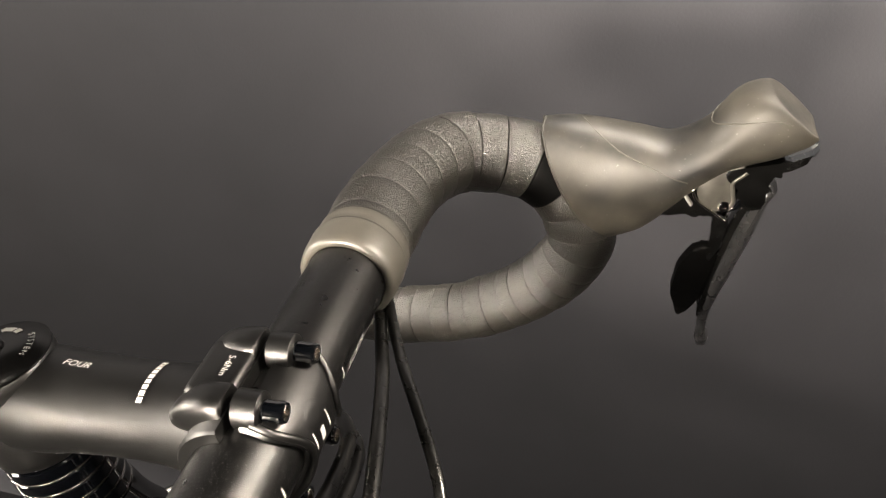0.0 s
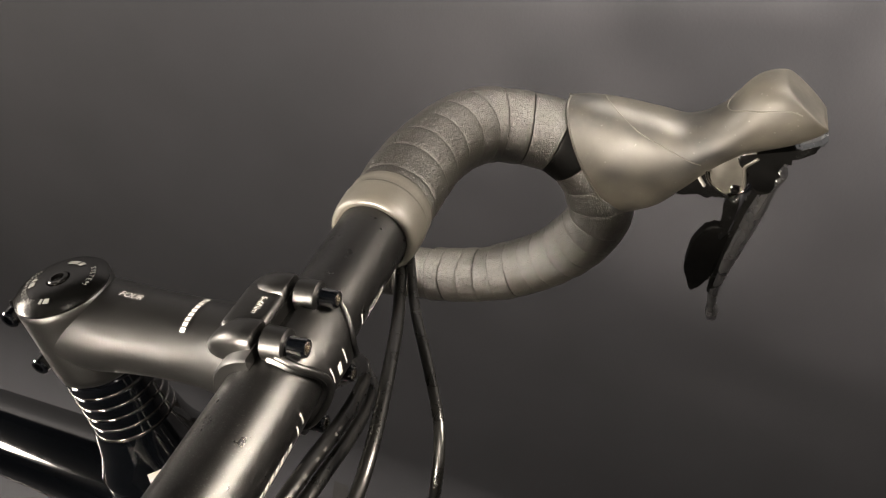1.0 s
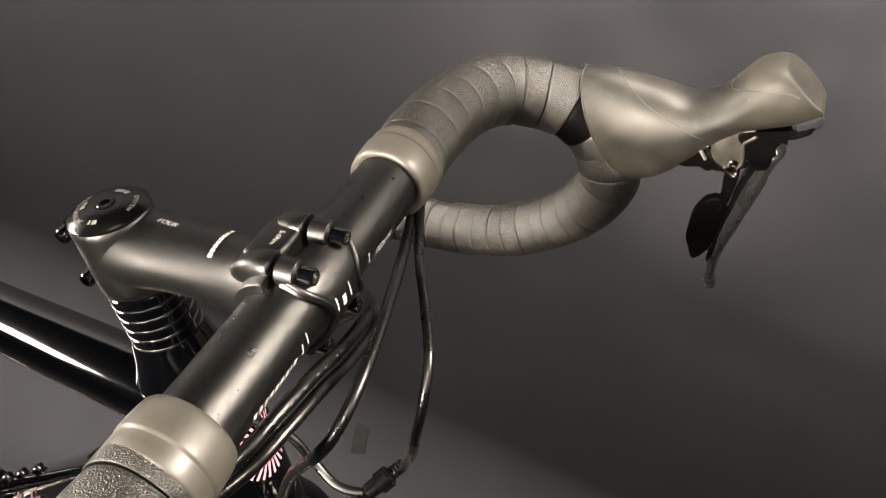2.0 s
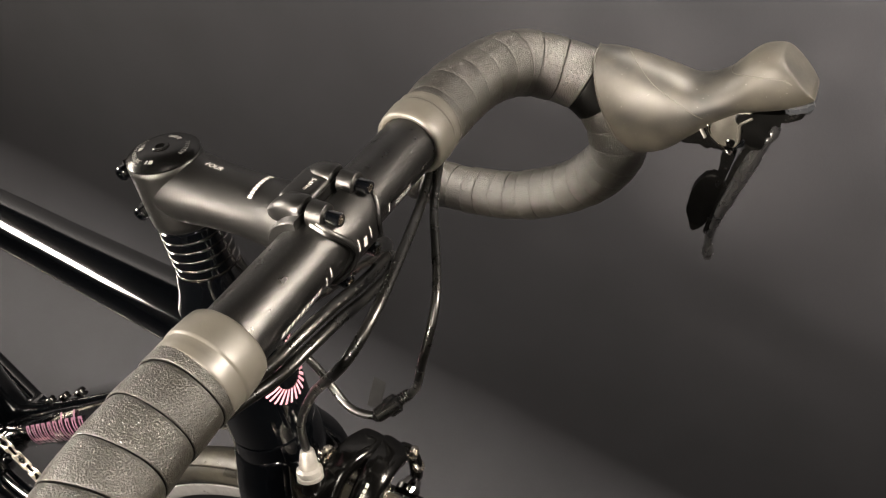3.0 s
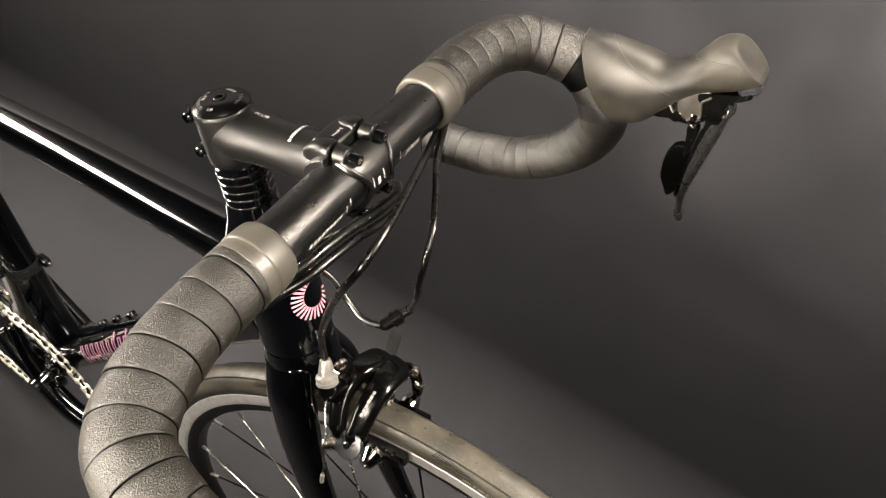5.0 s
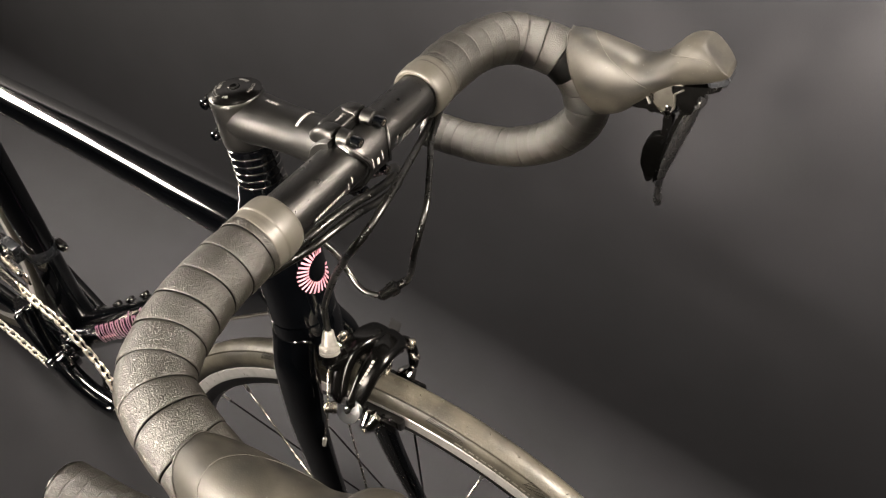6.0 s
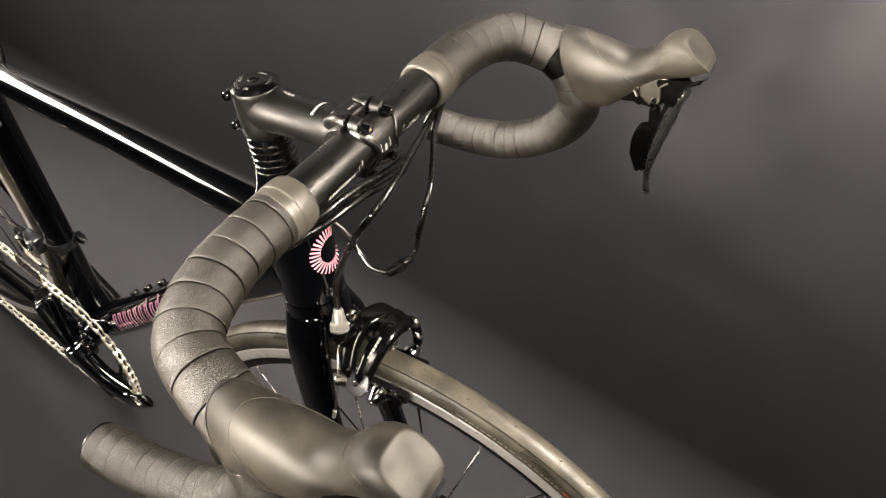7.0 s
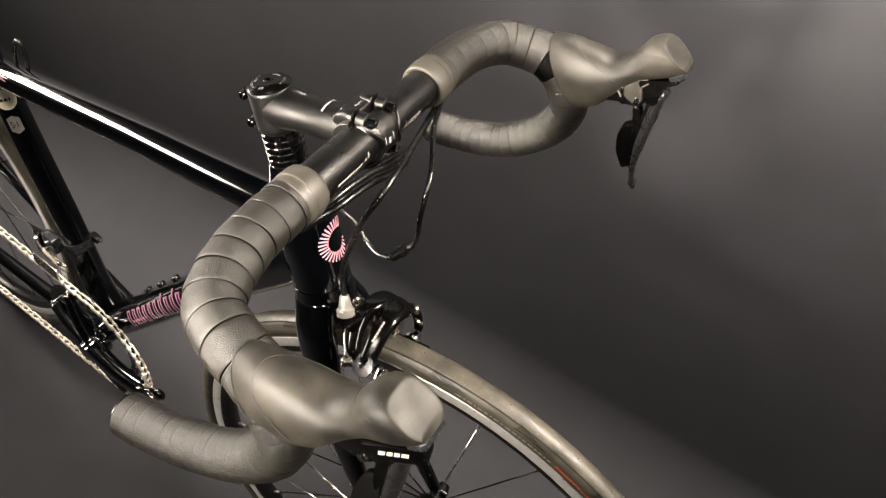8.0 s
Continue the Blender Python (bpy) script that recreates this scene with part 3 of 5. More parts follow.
# fork
bm = bmesh.new()
lathe(bm, axis_at(0.2105), DOWN, [(0, 0.0270), (0.0006, 0.0284), (0.006, 0.0290), (0.016, 0.0298), (0.028, 0.0298), (0.038, 0.0285), (0.046, 0.025), (0.052, 0.018)], 40)
fork = part("fork", bm, M_GLOSS, bike, "glossy black carbon fork", sharp=40)
for s in (1, -1):
    bm = bmesh.new()
    pts = [axis_at(0.224, 0.0) + SIDE * s * 0.0165, axis_at(0.240, 0.001) + SIDE * s * 0.0225, axis_at(0.264, 0.003) + SIDE * s * 0.0300, axis_at(0.34, 0.007) + SIDE * s * 0.0400,
           axis_at(0.46, 0.018) + SIDE * s * 0.045, AXLE + V(-0.012, s * 0.048, 0.02), AXLE + V(0.0, s * 0.049, -0.004)]
    sweep(bm, pts, lambda u: (float(np.interp(u, [0, 0.1, 0.3, 1], [0.012, 0.0125, 0.0100, 0.0065])), float(np.interp(u, [0, 0.1, 0.3, 1], [0.022, 0.0235, 0.0200, 0.0090]))), 24, 0.006, up=tuple(FORE))
    part("fork_blade", bm, M_GLOSS, fork)
    bm = bmesh.new()
    block(bm, AXLE + V(0, s * 0.049, 0.004), (0.022, 0.006, 0.030), None, 0.0025)
    part("dropout", bm, M_GLOSS, fork)
# quick release
bm = bmesh.new()
lathe(bm, AXLE - SIDE * 0.066, SIDE, [(0, 0.004), (0.0005, 0.007), (0.010, 0.0085), (0.013, 0.008), (0.119, 0.008), (0.122, 0.009), (0.131, 0.0075), (0.132, 0.004)], 24)
skewer = part("quick_release", bm, M_PLASTIC, bike, "black quick release skewer", sharp=40)
bm = bmesh.new()
sweep(bm, [AXLE + V(0.002, -0.070, 0.0), AXLE + V(0.010, -0.075, 0.018), AXLE + V(0.017, -0.073, 0.040), AXLE + V(0.018, -0.069, 0.055)], lambda u: (0.0065 - 0.002 * u, 0.0032), 12, 0.004)
part("quick_release_lever", bm, M_GLOSS, skewer)

# ---- wheels ----
def wheel_point(c, r, w, y):
    return c + V(r * math.cos(w), y, r * math.sin(w))


def ring_sweep(bm, c, profile, segs=160):
    """Turns a closed profile of (y, radius) about the axle."""
    rings = [[wheel_point(c, r, w, y) for y, r in profile] for w in np.linspace(0, 2 * math.pi, segs, endpoint=False)]
    vs = [[bm.verts.new(p) for p in ring] for ring in rings]
    n = len(profile)
    for i in range(segs):
        a, b = vs[i], vs[(i + 1) % segs]
        for k in range(n):
            bm.faces.new((a[k], a[(k + 1) % n], b[(k + 1) % n], b[k]))
    return bm


TYRE_R = 0.0142
TYRE_C = 0.3262


def tyre_place(c, w0, a0, lift=0.0003):
    """Prints on the side of the tyre: x round the wheel, y outward along the section."""
    def place(x, y):
        a = a0 + y / TYRE_R
        r = TYRE_C + (TYRE_R + lift) * math.sin(a)
        return wheel_point(c, r, w0 - x / TYRE_C, -(TYRE_R + lift) * math.cos(a))
    return place


def make_wheel(name, c, label):
    hub = hub_empty(name, bike)
    tagged(hub, label)
    bm = bmesh.new()
    prof = [(TYRE_R * math.cos(a), TYRE_C + TYRE_R * math.sin(a)) for a in np.linspace(radians(-42), radians(222), 30)]
    ring_sweep(bm, c, prof, 200)
    part("tyre", bm, M_TYRE, hub, "dark grey slick road tyre")
    bm = bmesh.new()
    r2 = TYRE_R + 0.00015
    prof = [(r2 * math.cos(a), TYRE_C + r2 * math.sin(a)) for a in np.linspace(radians(44), radians(136), 13)] + [(0.004, TYRE_C + TYRE_R - 0.002), (-0.004, TYRE_C + TYRE_R - 0.002)][::-1]
    ring_sweep(bm, c, prof, 200)
    part("tread", bm, M_TREAD, hub, "smooth tread band, toned lighter for the crown's highlight")
    bm = bmesh.new()
    for s in (1, -1):
        ring_sweep(bm, c, [(s * 0.0103, 0.3160), (s * 0.0112, 0.3168), (s * 0.0118, 0.3160), (s * 0.0120, 0.3065), (s * 0.0112, 0.3035), (s * 0.0100, 0.3040)], 200)
    part("rim", bm, M_RIM, hub, "silver brake track", sharp=35)
    bm = bmesh.new()
    ring_sweep(bm, c, [(0.0113, 0.3036), (0.0108, 0.2990), (0.0080, 0.2925), (0.0030, 0.2900), (-0.0030, 0.2900), (-0.0080, 0.2925), (-0.0108, 0.2990), (-0.0113, 0.3036), (-0.0102, 0.3120), (0.0102, 0.3120)], 160)
    part("rim_well", bm, M_RIMDARK, hub, "black rim", sharp=40)
    bm = bmesh.new()
    lathe(bm, c - SIDE * 0.046, SIDE, [(0, 0.008), (0.001, 0.012), (0.006, 0.013), (0.010, 0.020), (0.013, 0.020), (0.020, 0.011), (0.046, 0.0095), (0.072, 0.011), (0.079, 0.020), (0.082, 0.020), (0.086, 0.013), (0.091, 0.012), (0.092, 0.008)], 32)
    part("hub", bm, M_PLASTIC, hub, "black hub", sharp=40)
    return hub


front_wheel = make_wheel("front_wheel", AXLE, "front wheel with slick tyre and silver brake track")
SPOKES = 24
SPOKE_TURN = radians(9.8)
for k in range(SPOKES):
    w = SPOKE_TURN + 2 * math.pi * k / SPOKES
    s = -1 if k % 2 else 1
    a, b = wheel_point(AXLE, 0.019, w + s * 0.0, s * 0.034), wheel_point(AXLE, 0.2895, w, s * 0.002)
    # steel on one side's spokes stands in for the glint on dark spokes
    for nm, p, q, r, mat in (("spoke", a, b, 0.00095, M_PLASTIC if s > 0 else M_STEEL), ("nipple", b - (b - a) / np.linalg.norm(b - a) * 0.010, b + (b - a) / np.linalg.norm(b - a) * 0.003, 0.0019, M_SILVERPL)):
        bm = bmesh.new()
        lathe(bm, p, q - p, [(0, r), (float(np.linalg.norm(q - p)), r)], 8)
        part(nm, bm, mat, front_wheel, "" if k else ("thin round spoke" if nm == "spoke" else "bright spoke nipple"))
# prints on the tyre
part("tyre_print", bars(bmesh.new(), [0.007, 0.002, 0.005, 0.002, 0.005, 0.004, 0.002, 0.005, 0.003, 0.006, 0.005, 0.002, 0.004, 0.005, 0.003, 0.004, 0.002, 0.004], 0.0022, -0.0010, 0.0010, tyre_place(AXLE, radians(81.5), radians(4))), M_PALE, front_wheel,
     "plain pale bars in place of a name", smooth=False)
part("tyre_print", bars(bmesh.new(), [0.0044] * 8, 0.0012, -0.0013, 0.0013, tyre_place(AXLE, radians(67.5), radians(5)), 0.002), M_ORANGE, front_wheel, "orange bars", smooth=False)
for w0 in (96, 80, 64, 48, 112, 128):
    bm = bmesh.new()
    for k in range(24):
        L = 0.0085 * (1 - k / 26)
        patch(bm, k * 0.0015, k * 0.0015 + 0.0006, 0.0, L * 0.8, tyre_place(AXLE, radians(w0), radians(24), 0.0008), 1, 4, 0.004 * L / 0.0075)
    part("tread_groove", bm, M_DULL, front_wheel, "fine dark tread lines", smooth=False)
bm = bmesh.new()
rng = random.Random(3)
for k in range(46):
    w = radians(20 + k * 2.6 + rng.uniform(-0.5, 0.5))
    a = radians(rng.choice((60, 75, 90, 100, 115)))
    p = wheel_point(AXLE, TYRE_C + TYRE_R * math.sin(a), w, -TYRE_R * math.cos(a))
    d = V(math.cos(w) * math.sin(a), -math.cos(a), math.sin(w) * math.sin(a)) + V(*(rng.uniform(-0.5, 0.5) for _ in range(3)))
    d /= np.linalg.norm(d)
    lathe(bm, p, d, [(0, 0.0004), (rng.uniform(0.0015, 0.0035), 0.0003)], 5)
part("rubber_hairs", bm, M_TREAD, front_wheel, "short moulding hairs of rubber")

# ---- front brake ----
bm = bmesh.new()
lathe(bm, V(0.085, 0, 0.674), V(1, 0, 0.05), [(0, 0.006), (0.018, 0.006), (0.019, 0.0105), (0.026, 0.0105), (0.027, 0.008), (0.046, 0.008), (0.047, 0.0062), (0.060, 0.0058), (0.061, 0.0036), (0.059, 0.0034), (0.059, 0)], 24, False)
brake = part("front_brake", bm, M_STEEL, bike, "black dual-pivot caliper brake", sharp=30)
BRAKE_AT = V(0.010, 0.004, -0.002)
brake.matrix_basis = Matrix.Translation(Vector(BRAKE_AT))


def flat_arm(name, pts, widths, thick, label=""):
    """A forged arm: rounded-rectangle sections along a curve, as (share, half width, half thickness)."""
    path, at = spline([V(*p) - BRAKE_AT for p in pts], 0.0025)
    fr = frames(path, (1, 0, 0.15))
    rings = []
    for k, q in enumerate(path):
        u = at[k] / at[-1]
        hw, ht = float(np.interp(u, *zip(*widths))), float(np.interp(u, *zip(*thick)))
        end = min(1.0, 0.35 + 8 * min(u, 1 - u))
        ring = []
        for w in np.linspace(0, 2 * math.pi, 24, endpoint=False):
            c, d = math.cos(w), math.sin(w)
            e = (abs(c) ** 3.2 + abs(d) ** 3.2) ** (-1 / 3.2)
            ring.append(q + fr[k][1] * ht * c * e * end + fr[k][2] * hw * d * e * end)
        rings.append(ring)
    bm = bmesh.new()
    skin(bm, rings)
    return part(name, bm, M_CALIPER, brake, label, sharp=60)


# front arm: a broad forged arm from the far corner over the tyre to the near pad
flat_arm("caliper_arm", [(0.139, 0.0335, 0.6690), (0.1440, 0.0315, 0.6780), (0.1440, 0.0200, 0.6850), (0.1450, 0.0030, 0.6880), (0.1460, -0.0150, 0.6815), (0.1480, -0.0300, 0.6720), (0.1490, -0.0420, 0.6630)],
         [(0, 0.0095), (0.18, 0.0125), (0.4, 0.0108), (0.7, 0.0088), (1, 0.0072)], [(0, 0.0055), (0.2, 0.0070), (0.6, 0.0060), (1, 0.0048)], "glossy black brake arm")
# rear arm behind it, which carries the cable stop
flat_arm("caliper_arm", [(0.1300, 0.0330, 0.6780), (0.1285, 0.0230, 0.6870), (0.1250, 0.0080, 0.6905), (0.1225, -0.0060, 0.6885), (0.1240, -0.0180, 0.6815), (0.1300, -0.0310, 0.6725), (0.1370, -0.0410, 0.6650)],
         [(0, 0.0085), (0.25, 0.0110), (0.5, 0.0090), (1, 0.0062)], [(0, 0.0055), (0.4, 0.0062), (1, 0.0046)])
# stop that reaches back to the barrel adjuster
flat_arm("cable_arm", [(0.1260, -0.0030, 0.6890), (0.1200, -0.0140, 0.6880), (0.1160, -0.0230, 0.6860), (0.1140, -0.0290, 0.6840)], [(0, 0.0060), (1, 0.0075)], [(0, 0.0040), (1, 0.0040)])
# far lower arm to the far pad
flat_arm("caliper_arm", [(0.1480, 0.0360, 0.6790), (0.1540, 0.0390, 0.6710), (0.1600, 0.0385, 0.6610), (0.1650, 0.0345, 0.6480)], [(0, 0.0060), (1, 0.0042)], [(0, 0.0042), (1, 0.0032)])
for p, d, r in (((0.1210, 0.0195, 0.6880), (0.0, -0.2, 1), 0.0042), ((0.1465, 0.0320, 0.6800), (0.9, 0.1, 0.35), 0.0050), ((0.1515, 0.0335, 0.6640), (0.5, 0.3, 0.8), 0.0055), ((0.1000, -0.0050, 0.6930), (0.9, -0.3, 0.3), 0.0060)):
    bm = bmesh.new()
    lathe(bm, V(*p), V(*d), [(0, r), (0.0022, r), (0.0032, r * 0.75), (0.0032, r * 0.45), (0.0018, r * 0.4), (0.0018, 0)], 18, False)
    part("brake_bolt", bm, M_STEEL, brake, "bright steel bolt", sharp=30)
# springs behind the near arm
for k in range(3):
    bm = bmesh.new()
    sweep(bm, [(0.112 + 0.0028 * k, -0.018, 0.690), (0.113 + 0.0028 * k, -0.024, 0.686), (0.114 + 0.0026 * k, -0.030, 0.678), (0.116 + 0.0024 * k, -0.034, 0.668)], 0.0010, 8, 0.003)
    part("brake_spring", bm, M_STEEL, brake, "bent steel spring wire" if k == 0 else "")
# barrel adjuster, cable and pinch bolt
BT, BB_ = V(0.0931, -0.0178, 0.7115), V(0.1065, -0.0295, 0.6840)
bx = (BB_ - BT) / np.linalg.norm(BB_ - BT)
bm = bmesh.new()
lathe(bm, BT, bx, [(0, 0.0030), (0.0005, 0.0040), (0.002, 0.0046), (0.0045, 0.0050), (0.0125, 0.0064), (0.0140, 0.0082), (0.0165, 0.0085), (0.0170, 0.0076), (0.0180, 0.0076), (0.0185, 0.0085), (0.0205, 0.0085), (0.0215, 0.0070)], 28)
part("barrel_adjuster", bm, M_SILVERPL, brake, "silver barrel adjuster", sharp=30)
bm = bmesh.new()
lathe(bm, BT + bx * 0.0215, bx, [(0, 0.0070), (0.008, 0.0068), (0.009, 0.0046), (0.013, 0.0042), (0.014, 0.0024)], 20)
part("adjuster_seat", bm, M_PLASTIC, brake, "black adjuster seat", sharp=30)
PINCH = V(0.126, -0.058, 0.677)
bm = bmesh.new()
sweep(bm, [BT + bx * 0.03, BT * 0.4 + PINCH * 0.6 + V(0.0, -0.001, 0), PINCH + V(0, -0.002, 0.0), PINCH + V(0.002, -0.004, -0.024), PINCH + V(0.003, -0.006, -0.045)], 0.0008, 8, 0.003)
part("brake_wire", bm, M_STEEL, brake, "bare steel brake wire")
bm = bmesh.new()
lathe(bm, PINCH + V(0.0028, -0.0056, -0.040), V(0.001, -0.002, -0.020), [(0, 0.0012), (0.0004, 0.0017), (0.010, 0.0017), (0.011, 0.0010)], 10)
part("wire_end", bm, M_SILVERPL, brake, "silver wire end cap", sharp=30)
bm = bmesh.new()
lathe(bm, PINCH + V(0.004, 0.004, 0), V(-0.75, -0.65, 0.0), [(0, 0.0050), (0.002, 0.0052), (0.0035, 0.0052), (0.0036, 0.0044), (0.0085, 0.0044), (0.0095, 0.0036), (0.0095, 0.0022), (0.007, 0.002), (0.007, 0)], 20, False)
part("pinch_bolt", bm, M_STEEL, brake, "bright pinch bolt", sharp=30)
bm = bmesh.new()
lathe(bm, V(0.1375, -0.0400, 0.6630), V(-0.10, -0.80, 0.58), [(0, 0.0090), (0.0040, 0.0118), (0.0060, 0.0120), (0.0074, 0.0112), (0.0080, 0.0060), (0.0076, 0.0)], 32, False)
part("pinch_plate", bm, M_GREYPL, brake, "round grey pinch plate", sharp=35)
bm = bmesh.new()
lathe(bm, V(0.1367, -0.0460, 0.6674), V(-0.10, -0.80, 0.58), [(0, 0.0030), (0.0016, 0.0030), (0.0024, 0.0022), (0.0024, 0)], 16, False)
part("brake_bolt", bm, M_CHROME, brake, sharp=30)
# pads and holders
for s in (1, -1):
    c = wheel_point(AXLE, 0.3135, radians(104), s * 0.0175) - BRAKE_AT
    tx = V(math.sin(radians(104)), 0, -math.cos(radians(104)))
    rx = V(math.cos(radians(104)), 0, math.sin(radians(104)))
    bm = bmesh.new()
    block(bm, c, (0.052, 0.0075, 0.0115), (tx, SIDE, rx), 0.0022, 2)
    holder = part("brake_pad", bm, M_RIMDARK, brake, "black rubber brake pad", sharp=40)
    bm = bmesh.new()
    block(bm, c + SIDE * s * 0.0055, (0.046, 0.005, 0.0105), (tx, SIDE, rx), 0.0018, 2)
    for k in range(5):
        block(bm, c + tx * (-0.016 + 0.008 * k) + rx * 0.0052 + SIDE * s * 0.003, (0.003, 0.004, 0.0016), (tx, SIDE, rx), 0.0004, 1)
    part("pad_holder", bm, M_PLASTIC, brake, "black ribbed pad holder", sharp=40)
    bm = bmesh.new()
    lathe(bm, c + SIDE * s * 0.006 + rx * 0.001, SIDE * s, [(0, 0.009), (0.004, 0.0095), (0.008, 0.0075), (0.013, 0.0055), (0.0145, 0.0040), (0.0145, 0.002), (0.012, 0.002), (0.012, 0.0)], 20, False)
    part("pad_bolt", bm, M_CHROME, brake, "bright pad bolt", sharp=30)
part("brake_print", bars(bmesh.new(), [0.0030, 0.0028, 0.0030, 0.0034, 0.0030, 0.0028], 0.0007, -0.0012, 0.0012,
     lambda x, y: V(0.1350, -0.0185, 0.6880) + V(0.03, -0.88, -0.47) * x + V(0.95, -0.05, 0.15) * y + V(0.10, -0.46, 0.88) * 0.0035), M_WHITE, brake, "plain white bars in place of a name", smooth=False)


# ---- brake levers ----
HOOD = [((0.1580, 0.9135), (0.2040, 0.8550), 0.0185), ((0.1690, 0.9165), (0.2110, 0.8600), 0.0205), ((0.1850, 0.9185), (0.2200, 0.8680), 0.0205),
        ((0.2035, 0.9195), (0.2290, 0.8820), 0.0195), ((0.2190, 0.9205), (0.2370, 0.8960), 0.0180), ((0.2320, 0.9310), (0.2455, 0.9075), 0.0172),
        ((0.2405, 0.9475), (0.2545, 0.9160), 0.0175), ((0.2485, 0.9540), (0.2625, 0.9225), 0.0178), ((0.2580, 0.9555), (0.2705, 0.9285), 0.0170),
        ((0.2690, 0.9510), (0.2770, 0.9345), 0.0150), ((0.2775, 0.9445), (0.2805, 0.9385), 0.0110)]
HOOD_Y = 0.2090
# seams as (place along the hood, degrees round it)
HOOD_LINES = [[(1.9, -28), (2.4, -48), (3.1, -64), (3.8, -88), (4.1, -104)],
              [(8.3, -72), (7.7, -68), (6.5, -64), (5.8, -52), (5.3, -28), (5.2, 0), (5.5, 36), (6.4, 60), (6.9, 72)],
              [(1.9, -28), (1.6, -8), (1.4, 14), (1.2, 40), (1.15, 60), (1.35, 80), (1.5, 108), (1.8, 128)]]
NAME_LINE = ((1.60, 80), (1.75, 125))


def lever(s):
    """The hood, its name plate, the blade, the shift paddle and the small metal parts, on one side of the bar."""
    y0 = s * HOOD_Y

    LX, LZ = 0.0155, 0.0075

    def P(x, z, y=0.0):
        return V(x + LX, y0 + s * (y - 0.045 * max(0.0, x + LX - 0.18)), z + LZ)

    bm = bmesh.new()
    rings = []
    # denser sections through the given ones
    tops, _ = spline([(a[0], 0, a[1]) for a, b, w in HOOD], 0.0016)
    n = len(tops)
    par = np.linspace(0, len(HOOD) - 1, n)
    d_top = np.array([a for a, b, w in HOOD])
    d_bot = np.array([b for a, b, w in HOOD])
    d_w = np.array([w for a, b, w in HOOD])

    def smooth_at(arr, u):
        i = int(min(max(math.floor(u), 0), len(arr) - 2))
        f = u - i
        a, b, c, d = arr[max(i - 1, 0)], arr[i], arr[i + 1], arr[min(i + 2, len(arr) - 1)]
        return 0.5 * (2 * b + (c - a) * f + (2 * a - 5 * b + 4 * c - d) * f * f + (3 * b - a - 3 * c + d) * f ** 3)

    NOSE, NOSE_N = V(0.2530, 0.9550), V(0.50, 0.866)

    def hood_point(u, q, lift=0.0):
        """A point of the hood: u runs from its back edge to the nose, q round its section (0: top, 90 degrees: outward)."""
        t, b, w = smooth_at(d_top, u), smooth_at(d_bot, u), float(smooth_at(d_w, u))
        mid, half = (t + b) / 2, (t - b) / 2
        c, sn = math.cos(q), math.sin(q)
        e = 2.35 + 1.3 * max(0.0, min(1.0, (u - 5.5) / 2))
        k = (abs(c) ** e + abs(sn) ** e) ** (-1 / e)
        narrow = 1 - 0.16 * max(0, c) ** 2 - 0.10 * max(0, -c)
        p = mid + half * (1 + lift / np.linalg.norm(half)) * c * k
        # the back edge bows over the bar on both sides, more on the outer one
        bow = max(0.0, 1 - u / 2.2) ** 2 * (0.0095 * max(0.0, sn) ** 1.3 + 0.0050 * max(0.0, -sn) ** 1.3)
        p = p + V(-0.786, -0.618) * bow
        over = (p - NOSE) @ NOSE_N - 0.0008      # the nose is cut flat in front
        if over > 0:
            p = p - NOSE_N * over * over / (over + 0.0006)
        return P(p[0] - LX, p[1] - LZ, (w + lift) * sn * k * narrow)

    for u in par:
        rings.append([hood_point(u, q) for q in np.linspace(0, 2 * math.pi, 56, endpoint=False)])
    skin(bm, rings)
    unit = part("brake_lever_unit", bm, M_HOOD, bike, "dark rubber brake hood with lever and shift paddle", sharp=70)
    # fine moulded seams
    for line in HOOD_LINES:
        bm = bmesh.new()
        sweep(bm, [hood_point(u, radians(q), 0.00005) for u, q in line], 0.0003, 6, 0.0015)
        part("hood_seam", bm, M_SEAM, unit)
    if s < 0:
        bm = bmesh.new()
        for i in range(7):
            f = (i + 0.5) / 7
            u0_, q0_ = NAME_LINE[0][0] * (1 - f) + NAME_LINE[1][0] * f, NAME_LINE[0][1] * (1 - f) + NAME_LINE[1][1] * f
            du, dq = (NAME_LINE[1][0] - NAME_LINE[0][0]) * 0.052, (NAME_LINE[1][1] - NAME_LINE[0][1]) * 0.052
            rows = [[hood_point(u0_ + du * a, radians(q0_ + dq * a + 6.5 * b_), 0.0003) for a in (-1, 0, 1)] for b_ in (-1, 0, 1)]
            skin(bm, rows, False, False)
        part("moulded_name", bm, M_DULL, unit, "dark moulded bars in place of a name", smooth=False)
    # rim of the hood's back edge
    bm = bmesh.new()
    loop = np.array(rings[0])
    tube = []
    for i in range(len(loop)):
        tan = loop[(i + 1) % len(loop)] - loop[i - 1]
        tan /= np.linalg.norm(tan)
        out = loop[i] - loop.mean(axis=0)
        out -= tan * (out @ tan)
        out /= np.linalg.norm(out)
        nn = np.cross(tan, out)
        tube.append([loop[i] + (out * math.cos(q) + nn * math.sin(q)) * 0.0006 for q in np.linspace(0, 2 * math.pi, 8, endpoint=False)])
    skin(bm, tube + [tube[0]], True, False)
    part("hood_edge", bm, M_HOOD, unit)
    def flat(name, outline, yc, thick, mat, label="", bevel=0.002, tilt=0.0, per=5, lean=0.0):
        """A flat piece of the lever: its outline in (x, z), the middle of its thickness at a distance from the bicycle's middle."""
        bm = bmesh.new()
        x0 = sum(o[0] for o in outline) / len(outline)
        z0 = sum(o[1] for o in outline) / len(outline)
